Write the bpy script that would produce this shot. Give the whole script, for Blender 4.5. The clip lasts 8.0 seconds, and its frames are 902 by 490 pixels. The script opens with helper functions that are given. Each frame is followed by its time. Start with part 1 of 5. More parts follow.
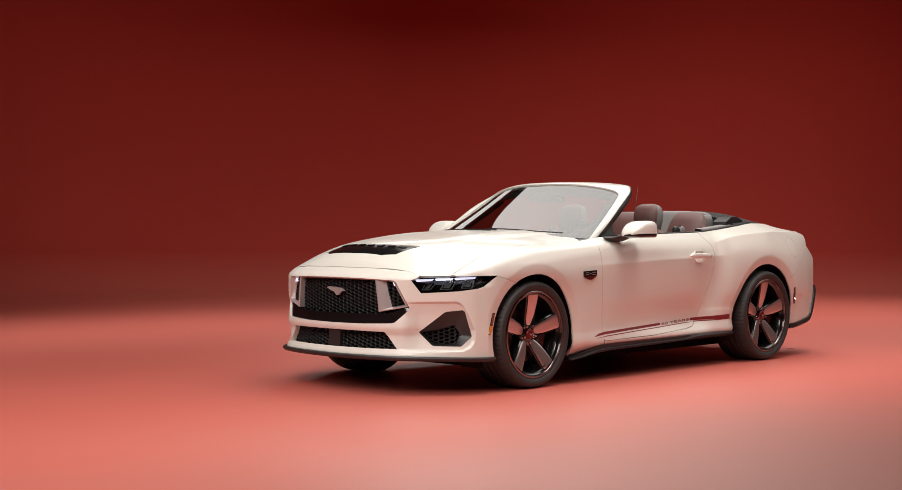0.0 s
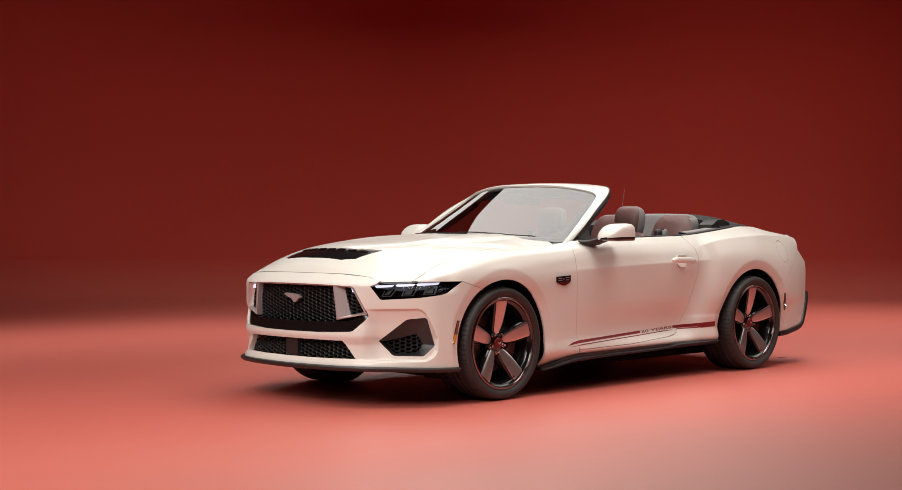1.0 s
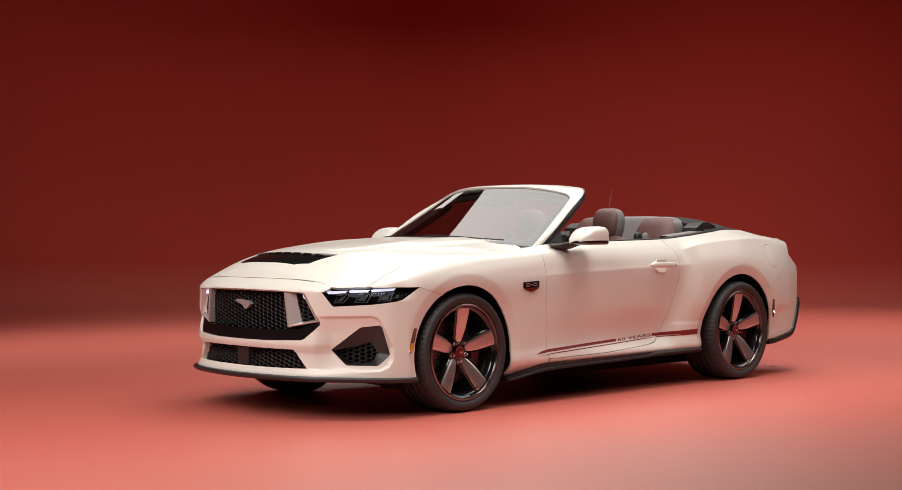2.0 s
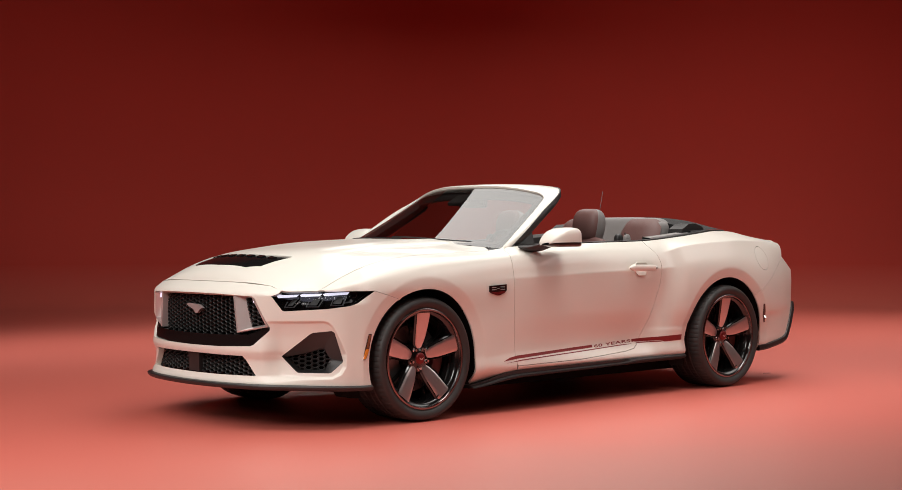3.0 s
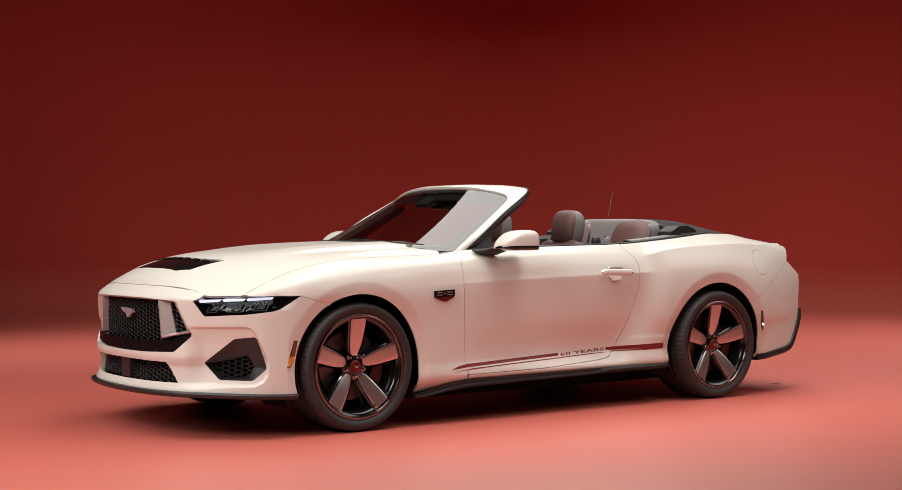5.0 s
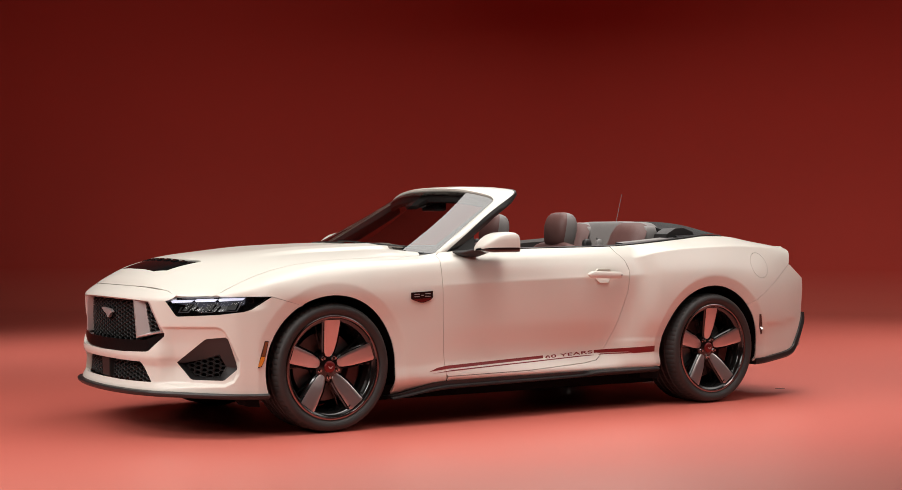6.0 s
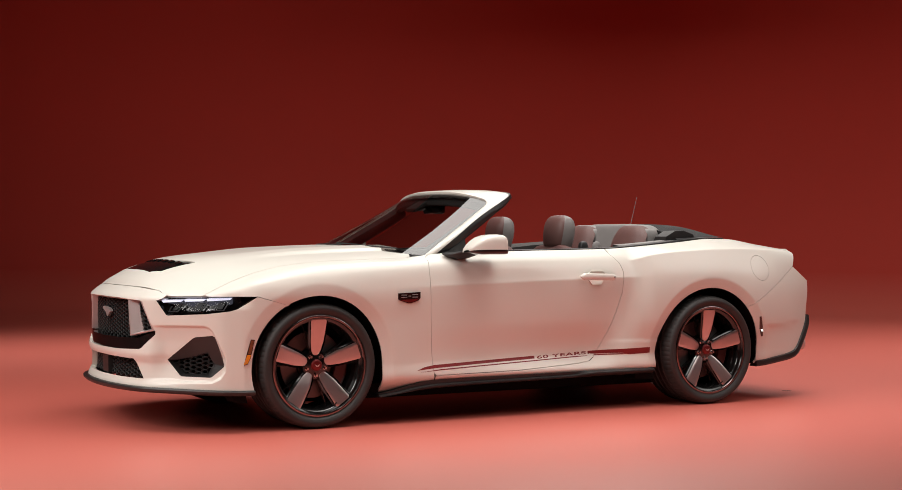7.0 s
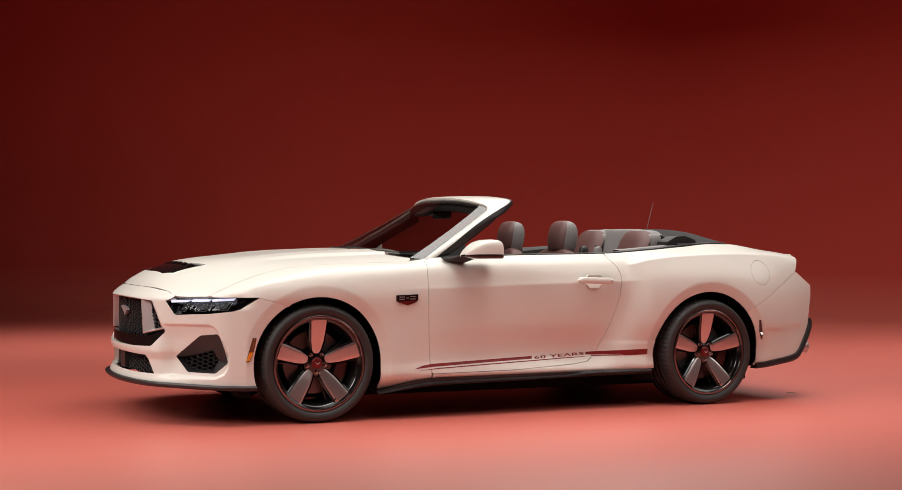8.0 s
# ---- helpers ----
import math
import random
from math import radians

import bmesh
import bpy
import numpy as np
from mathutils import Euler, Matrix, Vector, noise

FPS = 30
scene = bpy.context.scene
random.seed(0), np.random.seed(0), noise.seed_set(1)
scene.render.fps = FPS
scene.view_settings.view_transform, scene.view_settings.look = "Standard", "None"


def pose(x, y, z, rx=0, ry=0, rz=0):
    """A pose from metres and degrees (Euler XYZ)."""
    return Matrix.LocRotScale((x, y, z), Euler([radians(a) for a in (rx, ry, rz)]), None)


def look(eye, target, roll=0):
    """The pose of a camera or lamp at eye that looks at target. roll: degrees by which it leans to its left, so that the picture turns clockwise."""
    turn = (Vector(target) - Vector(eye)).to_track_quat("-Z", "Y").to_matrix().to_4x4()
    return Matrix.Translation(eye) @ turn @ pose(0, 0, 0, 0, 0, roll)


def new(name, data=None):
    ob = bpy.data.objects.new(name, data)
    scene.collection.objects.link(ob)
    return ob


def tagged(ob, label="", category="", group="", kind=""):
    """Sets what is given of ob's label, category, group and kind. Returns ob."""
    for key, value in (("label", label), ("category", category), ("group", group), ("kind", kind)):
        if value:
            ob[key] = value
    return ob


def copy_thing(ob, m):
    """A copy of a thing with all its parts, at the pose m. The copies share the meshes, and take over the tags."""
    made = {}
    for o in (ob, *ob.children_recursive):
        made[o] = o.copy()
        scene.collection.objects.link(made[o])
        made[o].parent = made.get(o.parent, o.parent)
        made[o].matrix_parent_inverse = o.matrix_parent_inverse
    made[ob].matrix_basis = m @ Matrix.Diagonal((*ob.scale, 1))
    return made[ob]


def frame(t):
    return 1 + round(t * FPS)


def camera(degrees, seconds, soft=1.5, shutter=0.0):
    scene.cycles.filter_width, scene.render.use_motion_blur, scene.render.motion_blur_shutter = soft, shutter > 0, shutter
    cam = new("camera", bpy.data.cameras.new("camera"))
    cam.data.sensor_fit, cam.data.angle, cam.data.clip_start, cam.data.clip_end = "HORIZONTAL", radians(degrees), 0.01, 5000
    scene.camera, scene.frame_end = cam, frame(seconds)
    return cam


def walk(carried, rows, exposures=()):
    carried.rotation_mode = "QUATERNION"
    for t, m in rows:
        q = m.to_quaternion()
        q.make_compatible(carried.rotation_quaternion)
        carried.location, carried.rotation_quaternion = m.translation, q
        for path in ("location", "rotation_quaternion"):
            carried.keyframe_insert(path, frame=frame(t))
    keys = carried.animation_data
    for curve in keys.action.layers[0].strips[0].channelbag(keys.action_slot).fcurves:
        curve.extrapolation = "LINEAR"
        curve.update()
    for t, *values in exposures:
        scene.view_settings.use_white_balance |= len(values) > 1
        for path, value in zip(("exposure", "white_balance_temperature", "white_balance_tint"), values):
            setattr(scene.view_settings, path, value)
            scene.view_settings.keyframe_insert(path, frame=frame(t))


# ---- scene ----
cam = camera(34.9, 8.0, soft=0.85)
PATH = [
    (0, (-6.968, -6.801, 1.056), (-5.525, -5.417, 1.025), 0.1),
    (0.5, (-6.688, -6.726, 1.022), (-5.25, -5.336, 1.001), -0.1),
    (1, (-6.41, -6.701, 1.034), (-4.982, -5.301, 1.012), -0.0),
    (1.5, (-6.123, -6.687, 1.031), (-4.707, -5.274, 1.012), 0.0),
    (3, (-5.249, -6.751, 1.023), (-3.892, -5.282, 1.01), 0.0),
    (3.5, (-4.967, -6.826, 1.023), (-3.639, -5.331, 1.011), 0.0),
    (4, (-4.683, -6.938, 1.035), (-3.394, -5.409, 1.021), 0.1),
    (4.5, (-4.415, -7.07, 1.044), (-3.17, -5.504, 1.029), 0.1),
    (6, (-3.681, -7.558, 1.029), (-2.578, -5.889, 1.021), 0.2),
    (6.5, (-3.455, -7.763, 1.028), (-2.406, -6.06, 1.021), 0.3),
    (7, (-3.262, -8.038, 1.034), (-2.273, -6.3, 1.028), 0.3),
    (7.5, (-3.094, -8.328, 1.041), (-2.164, -6.558, 1.036), 0.4),
    (8, (-2.947, -8.644, 1.084), (-2.073, -6.846, 1.073), 0.6),
]
walk(cam, [(t, look(eye, target, roll)) for t, eye, target, roll in PATH])

# ---------------------------------------------------------------- world and lamps
world = bpy.data.worlds.new("studio_dark")
scene.world = world
world.use_nodes = True
world.node_tree.nodes["Background"].inputs[0].default_value = (0.30, 0.08, 0.06, 1)
world.node_tree.nodes["Background"].inputs[1].default_value = 0.02
scene.view_settings.exposure = 0.0


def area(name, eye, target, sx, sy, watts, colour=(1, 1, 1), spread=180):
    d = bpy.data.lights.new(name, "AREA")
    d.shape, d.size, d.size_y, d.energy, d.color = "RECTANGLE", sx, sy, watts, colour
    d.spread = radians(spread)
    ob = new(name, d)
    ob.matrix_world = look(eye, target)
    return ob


# ceiling softboxes over and behind the car, turned 50 degrees to match its reflections
WARM = (1.0, 0.965, 0.92)
area("overhead_softbox", (2.77, 0.19, 4.7), (2.77, 0.19, 0), 7.6, 4.4, 256, WARM, 156).matrix_world = pose(2.77, 0.19, 4.7, 0, 0, 50.2)
area("far_softbox", (7.6, 7.3, 4.7), (7.6, 7.3, 0), 3.6, 3.4, 76, WARM, 176).matrix_world = pose(7.6, 7.3, 4.7, 0, 0, 50.2)
# unseen fill lamps, some gridded, added to brighten nose, flank, tail, floor and wall
area("rear_fill", (8.8, 1.0, 4.9), (8.8, 1.0, 0), 4.5, 4.5, 125, WARM, 110)
area("nose_fill", (-4.6, -0.2, 4.8), (-4.6, -0.2, 0), 5.5, 5.5, 198, WARM, 140).matrix_world = pose(-4.6, -0.2, 4.8, 0, 0, 50.2)
area("floor_fill", (0.2, -1.75, 5.2), (0.2, -1.74, 0), 8.0, 0.9, 28, WARM, 46)
area("back_fill", (0.6, 5.5, 5.0), (0.6, 5.51, 0), 7.0, 2.6, 60, WARM, 66)
area("side_fill", (2.2, -5.0, 5.2), (2.2, -0.9, 0.95), 5.0, 1.6, 3, WARM, 40)
area("tail_fill", (8.4, -5.0, 5.1), (3.3, -0.7, 0.8), 6.0, 3.0, 13, WARM, 54)
area("front_fill", (-6.8, -3.0, 5.2), (-0.8, -0.4, 0.4), 4.4, 3.0, 57, WARM, 72)
area("wall_wash", (2.0, 3.0, 5.2), (4.9, 12.6, 1.4), 1.5, 1.0, 21, (1.0, 0.92, 0.87), 66)
area("wall_wash_side", (6.5, -0.5, 5.2), (13.2, 6.2, 1.2), 1.5, 1.0, 22, (1.0, 0.92, 0.87), 58)


# ---------------------------------------------------------------- materials
def mat(name, base, rough=0.5, metal=0.0, coat=0.0, spec=0.5, bump=0.0, bscale=200.0, vary=0.0, vscale=3.0, emit=None, strength=0.0):
    m = bpy.data.materials.new(name)
    m.use_nodes = True
    nt = m.node_tree
    p = nt.nodes["Principled BSDF"]
    p.inputs["Base Color"].default_value = (*base, 1)
    p.inputs["Roughness"].default_value = rough
    p.inputs["Metallic"].default_value = metal
    p.inputs["Coat Weight"].default_value = coat
    p.inputs["Coat Roughness"].default_value = 0.04
    p.inputs["Specular IOR Level"].default_value = spec
    if emit:
        p.inputs["Emission Color"].default_value = (*emit, 1)
        p.inputs["Emission Strength"].default_value = strength
    co = nt.nodes.new("ShaderNodeTexCoord")
    if vary:
        n = nt.nodes.new("ShaderNodeTexNoise")
        n.inputs["Scale"].default_value = vscale
        n.inputs["Detail"].default_value = 6
        nt.links.new(co.outputs["Object"], n.inputs["Vector"])
        mix = nt.nodes.new("ShaderNodeMix")
        mix.data_type = "RGBA"
        nt.links.new(n.outputs["Fac"], mix.inputs["Factor"])
        mix.inputs["A"].default_value = (*[max(0, c * (1 - vary)) for c in base], 1)
        mix.inputs["B"].default_value = (*[min(1, c * (1 + vary)) for c in base], 1)
        nt.links.new(mix.outputs["Result"], p.inputs["Base Color"])
        r = nt.nodes.new("ShaderNodeMapRange")
        r.inputs["To Min"].default_value = max(0.02, rough * (1 - vary))
        r.inputs["To Max"].default_value = min(1, rough * (1 + vary))
        nt.links.new(n.outputs["Fac"], r.inputs["Value"])
        nt.links.new(r.outputs["Result"], p.inputs["Roughness"])
    if bump:
        n = nt.nodes.new("ShaderNodeTexNoise")
        n.inputs["Scale"].default_value = bscale
        n.inputs["Detail"].default_value = 4
        nt.links.new(co.outputs["Object"], n.inputs["Vector"])
        b = nt.nodes.new("ShaderNodeBump")
        b.inputs["Strength"].default_value = bump
        b.inputs["Distance"].default_value = 0.002
        nt.links.new(n.outputs["Fac"], b.inputs["Height"])
        nt.links.new(b.outputs["Normal"], p.inputs["Normal"])
    return m


def glass_mat(name, tint, ior=1.5, rough=0.0):
    m = bpy.data.materials.new(name)
    m.use_nodes = True
    nt = m.node_tree
    nt.nodes.remove(nt.nodes["Principled BSDF"])
    out = nt.nodes["Material Output"]
    tr = nt.nodes.new("ShaderNodeBsdfTransparent")
    tr.inputs["Color"].default_value = (*tint, 1)
    gl = nt.nodes.new("ShaderNodeBsdfGlossy")
    gl.inputs["Roughness"].default_value = rough
    fr = nt.nodes.new("ShaderNodeFresnel")
    fr.inputs["IOR"].default_value = ior
    mx = nt.nodes.new("ShaderNodeMixShader")
    nt.links.new(fr.outputs[0], mx.inputs[0])
    nt.links.new(tr.outputs[0], mx.inputs[1])
    nt.links.new(gl.outputs[0], mx.inputs[2])
    nt.links.new(mx.outputs[0], out.inputs["Surface"])
    return m


PAINT = mat("cream_paint", (0.735, 0.695, 0.63), 0.45, coat=0.55, spec=0.25, vary=0.02, vscale=1.5)
PAINT.node_tree.nodes["Principled BSDF"].inputs["Coat Roughness"].default_value = 0.08
BLACK = mat("satin_black_plastic", (0.018, 0.0165, 0.0165), 0.42, bump=0.1, bscale=900, vary=0.2, vscale=9)
GLOSS = mat("gloss_black_plastic", (0.008, 0.007, 0.007), 0.08, coat=1.0, vary=0.1, vscale=5)
VENT_BLACK = mat("satin_black_vent", (0.008, 0.0075, 0.0075), 0.16, spec=0.35, vary=0.1, vscale=5)
MESH = mat("black_grille_mesh", (0.008, 0.0075, 0.0075), 0.45, vary=0.2, vscale=9)
DARK = mat("unlit_cavity_black", (0.006, 0.005, 0.005), 0.8, spec=0.1, vary=0.2)
RUBBER = mat("tyre_rubber", (0.025, 0.022, 0.021), 0.60, bump=0.25, bscale=500, vary=0.25, vscale=12)
RIM = mat("gloss_dark_rim", (0.010, 0.009, 0.009), 0.12, metal=0.2, coat=0.6, vary=0.1)
SPOKE = mat("satin_silver_spoke", (0.56, 0.49, 0.48), 0.30, metal=0.9, vary=0.06, vscale=20)
RIMEDGE = mat("satin_dark_rim_lip", (0.27, 0.21, 0.205), 0.22, metal=1.0, vary=0.06, vscale=20)
SILVER = mat("satin_silver_trim", (0.56, 0.51, 0.50), 0.34, metal=0.6, vary=0.06, vscale=14)
CHROME = mat("polished_chrome", (0.75, 0.72, 0.70), 0.08, metal=1.0, vary=0.04)
STEEL = mat("brushed_brake_steel", (0.16, 0.15, 0.15), 0.35, metal=1.0, vary=0.15, vscale=30)
CALIPER = mat("dark_red_caliper", (0.055, 0.006, 0.006), 0.4, coat=0.3, vary=0.1)
CELL = mat("light_grey_lamp_frame", (0.075, 0.075, 0.08), 0.35, vary=0.05)
BADGE = mat("dark_badge_metal", (0.040, 0.014, 0.013), 0.22, metal=0.5, coat=0.6, vary=0.1)
REDCAP = mat("red_anodised_cap", (0.16, 0.010, 0.010), 0.35, metal=0.4, vary=0.1)
REDLINE = mat("red_vinyl_stripe", (0.20, 0.014, 0.014), 0.4, vary=0.06, vscale=6)
GREYHIDE = mat("grey_leather", (0.25, 0.232, 0.225), 0.50, bump=0.3, bscale=420, vary=0.12, vscale=14)
LEATHER = mat("brown_leather", (0.145, 0.068, 0.061), 0.46, bump=0.3, bscale=420, vary=0.12, vscale=14)
TRIM = mat("dark_cabin_trim", (0.038, 0.036, 0.035), 0.55, bump=0.2, bscale=600, vary=0.15)
CARD = mat("grey_door_card", (0.085, 0.080, 0.078), 0.55, bump=0.2, bscale=600, vary=0.12)
FABRIC = mat("black_soft_top_fabric", (0.020, 0.019, 0.019), 0.85, bump=0.5, bscale=900, vary=0.2, vscale=8)
AMBER = mat("amber_reflector", (0.75, 0.28, 0.02), 0.15, coat=0.5, vary=0.1, vscale=60)
DIM_AMBER = mat("dim_amber_lens", (0.17, 0.055, 0.016), 0.25, coat=0.5, vary=0.1)
LAMPWHITE = mat("white_running_lamp", (0.8, 0.8, 0.85), 0.3, emit=(0.78, 0.78, 1.0), strength=1.1)
LENS = glass_mat("clear_lamp_lens", (0.60, 0.60, 0.61), 1.15)
WINDSHIELD = glass_mat("windshield_glass", (0.43, 0.41, 0.40), 2.3)
MIRROR = mat("mirror_glass", (0.8, 0.8, 0.8), 0.02, metal=1.0)
BACKDROP = mat("red_painted_cyclorama", (0.50, 0.062, 0.046), 0.44, spec=1.0, coat=0.4, bump=0.15, bscale=60, vary=0.05, vscale=0.35)

_p = BACKDROP.node_tree.nodes["Principled BSDF"]
_p.inputs["Coat Roughness"].default_value = 0.45
_nt = BACKDROP.node_tree
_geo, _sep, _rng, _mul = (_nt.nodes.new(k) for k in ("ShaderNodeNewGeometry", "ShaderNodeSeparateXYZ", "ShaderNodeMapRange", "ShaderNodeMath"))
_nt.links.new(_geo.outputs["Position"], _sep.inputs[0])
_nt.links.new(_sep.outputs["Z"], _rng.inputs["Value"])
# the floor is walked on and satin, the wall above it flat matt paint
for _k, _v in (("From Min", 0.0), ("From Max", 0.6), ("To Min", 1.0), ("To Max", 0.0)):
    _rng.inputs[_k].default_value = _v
_shine = _nt.nodes.new("ShaderNodeMath")
_shine.operation = "MULTIPLY"
_shine.inputs[1].default_value = 0.55
_nt.links.new(_rng.outputs["Result"], _shine.inputs[0])
_nt.links.new(_shine.outputs[0], _p.inputs["Specular IOR Level"])
# and the floor's base colour is paler, with its washed-out glare put into it
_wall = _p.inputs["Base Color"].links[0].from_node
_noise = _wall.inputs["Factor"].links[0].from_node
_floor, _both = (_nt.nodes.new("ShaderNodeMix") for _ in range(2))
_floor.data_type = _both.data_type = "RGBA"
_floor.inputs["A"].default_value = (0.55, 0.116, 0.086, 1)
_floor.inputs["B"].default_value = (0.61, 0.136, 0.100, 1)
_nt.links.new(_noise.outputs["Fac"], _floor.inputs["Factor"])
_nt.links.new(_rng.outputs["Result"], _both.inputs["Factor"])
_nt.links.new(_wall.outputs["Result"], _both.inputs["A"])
# a broad pale patch with a ragged edge: foreground sheen painted into the floor
_far, _edge, _rag, _add, _sheen = (_nt.nodes.new(k) for k in ("ShaderNodeVectorMath", "ShaderNodeMapRange", "ShaderNodeTexNoise", "ShaderNodeMath", "ShaderNodeMix"))
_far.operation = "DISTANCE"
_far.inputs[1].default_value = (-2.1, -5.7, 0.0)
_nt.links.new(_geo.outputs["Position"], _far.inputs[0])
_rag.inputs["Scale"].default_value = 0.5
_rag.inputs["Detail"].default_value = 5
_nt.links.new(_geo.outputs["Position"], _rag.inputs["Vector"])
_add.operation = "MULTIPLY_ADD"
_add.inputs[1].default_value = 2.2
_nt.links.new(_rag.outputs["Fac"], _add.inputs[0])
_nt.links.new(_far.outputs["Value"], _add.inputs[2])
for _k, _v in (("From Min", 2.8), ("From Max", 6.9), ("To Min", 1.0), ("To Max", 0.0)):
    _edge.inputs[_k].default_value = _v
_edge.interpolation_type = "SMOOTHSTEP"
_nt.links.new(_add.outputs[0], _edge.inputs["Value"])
_sheen.data_type = "RGBA"
_sheen.inputs["B"].default_value = (0.44, 0.155, 0.122, 1)
_nt.links.new(_edge.outputs["Result"], _sheen.inputs["Factor"])
_nt.links.new(_floor.outputs["Result"], _sheen.inputs["A"])
_nt.links.new(_sheen.outputs["Result"], _both.inputs["B"])
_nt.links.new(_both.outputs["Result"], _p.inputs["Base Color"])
_mul.operation = "MULTIPLY"
_mul.inputs[1].default_value = 0.4
_nt.links.new(_rng.outputs["Result"], _mul.inputs[0])
_nt.links.new(_mul.outputs[0], _p.inputs["Coat Weight"])


# ---------------------------------------------------------------- mesh helpers
def curve(*pts):
    """A smooth function through (x, value) pairs, flat beyond its ends."""
    xs = [p[0] for p in pts]
    vs = [p[1] for p in pts]
    n = len(xs)
    d = [(vs[i + 1] - vs[i]) / (xs[i + 1] - xs[i]) for i in range(n - 1)]
    m = [d[0]] + [0.0 if d[i - 1] * d[i] <= 0 else 2 * d[i - 1] * d[i] / (d[i - 1] + d[i]) for i in range(1, n - 1)] + [d[-1]]

    def f(x):
        if x <= xs[0]:
            return vs[0]
        if x >= xs[-1]:
            return vs[-1]
        i = 0
        while x > xs[i + 1]:
            i += 1
        h = xs[i + 1] - xs[i]
        t = (x - xs[i]) / h
        return ((1 + 2 * t) * (1 - t) ** 2 * vs[i] + t * (1 - t) ** 2 * h * m[i] + t * t * (3 - 2 * t) * vs[i + 1] + t * t * (t - 1) * h * m[i + 1])
    return f


def smooth(a, b, x):
    t = min(1.0, max(0.0, (x - a) / (b - a)))
    return t * t * (3 - 2 * t)


def spline(pts, n, closed=False):
    """Catmull-Rom through points of any dimension, n steps a span."""
    P = [Vector(p) for p in pts]
    k = len(P)
    out = []
    for i in range(k if closed else k - 1):
        p1, p2 = P[i], P[(i + 1) % k]
        p0 = P[i - 1] if (closed or i > 0) else p1 * 2 - p2
        p3 = P[(i + 2) % k] if (closed or i + 2 < k) else p2 * 2 - p1
        for j in range(n):
            t = j / n
            out.append(0.5 * ((2 * p1) + (p2 - p0) * t + (2 * p0 - 5 * p1 + 4 * p2 - p3) * t * t + (3 * p1 - p0 - 3 * p2 + p3) * t ** 3))
    if not closed:
        out.append(P[-1])
    return out


def obj(name, mesh, material, parent=None, label=""):
    mesh.materials.append(material)
    ob = new(name, mesh)
    if parent:
        ob.parent = parent
    if label:
        tagged(ob, label)
    return ob


def part(name, bm, material, parent=None, label="", sharp=35):
    me = bpy.data.meshes.new(name)
    bm.normal_update()
    for f in bm.faces:
        f.smooth = True
    for e in bm.edges:
        if len(e.link_faces) == 2 and e.calc_face_angle(0) > radians(sharp):
            e.smooth = False
    bm.to_mesh(me)
    bm.free()
    return obj(name, me, material, parent, label)


def inside(poly, p):
    x, y = p
    c = False
    j = len(poly) - 1
    for i in range(len(poly)):
        xi, yi = poly[i]
        xj, yj = poly[j]
        if (yi > y) != (yj > y) and x < (xj - xi) * (y - yi) / (yj - yi) + xi:
            c = not c
        j = i
    return c


def resample(poly, step):
    out = []
    for i, a in enumerate(poly):
        b = poly[(i + 1) % len(poly)]
        d = math.hypot(b[0] - a[0], b[1] - a[1])
        k = max(1, int(round(d / step)))
        for j in range(k):
            out.append((a[0] + (b[0] - a[0]) * j / k, a[1] + (b[1] - a[1]) * j / k))
    clean = []
    for p in out:
        if not clean or math.hypot(p[0] - clean[-1][0], p[1] - clean[-1][1]) > step * 0.12:
            clean.append(p)
    return clean


def shrink(poly, d):
    """The outline moved inwards by d."""
    n = len(poly)
    a = sum(poly[i][0] * poly[(i + 1) % n][1] - poly[(i + 1) % n][0] * poly[i][1] for i in range(n))
    s = 1 if a > 0 else -1
    out = []
    for i in range(n):
        p, q, r = poly[i - 1], poly[i], poly[(i + 1) % n]
        tx, ty = r[0] - p[0], r[1] - p[1]
        L = math.hypot(tx, ty) or 1
        out.append((q[0] - s * ty / L * d, q[1] + s * tx / L * d))
    return out


from mathutils.geometry import delaunay_2d_cdt


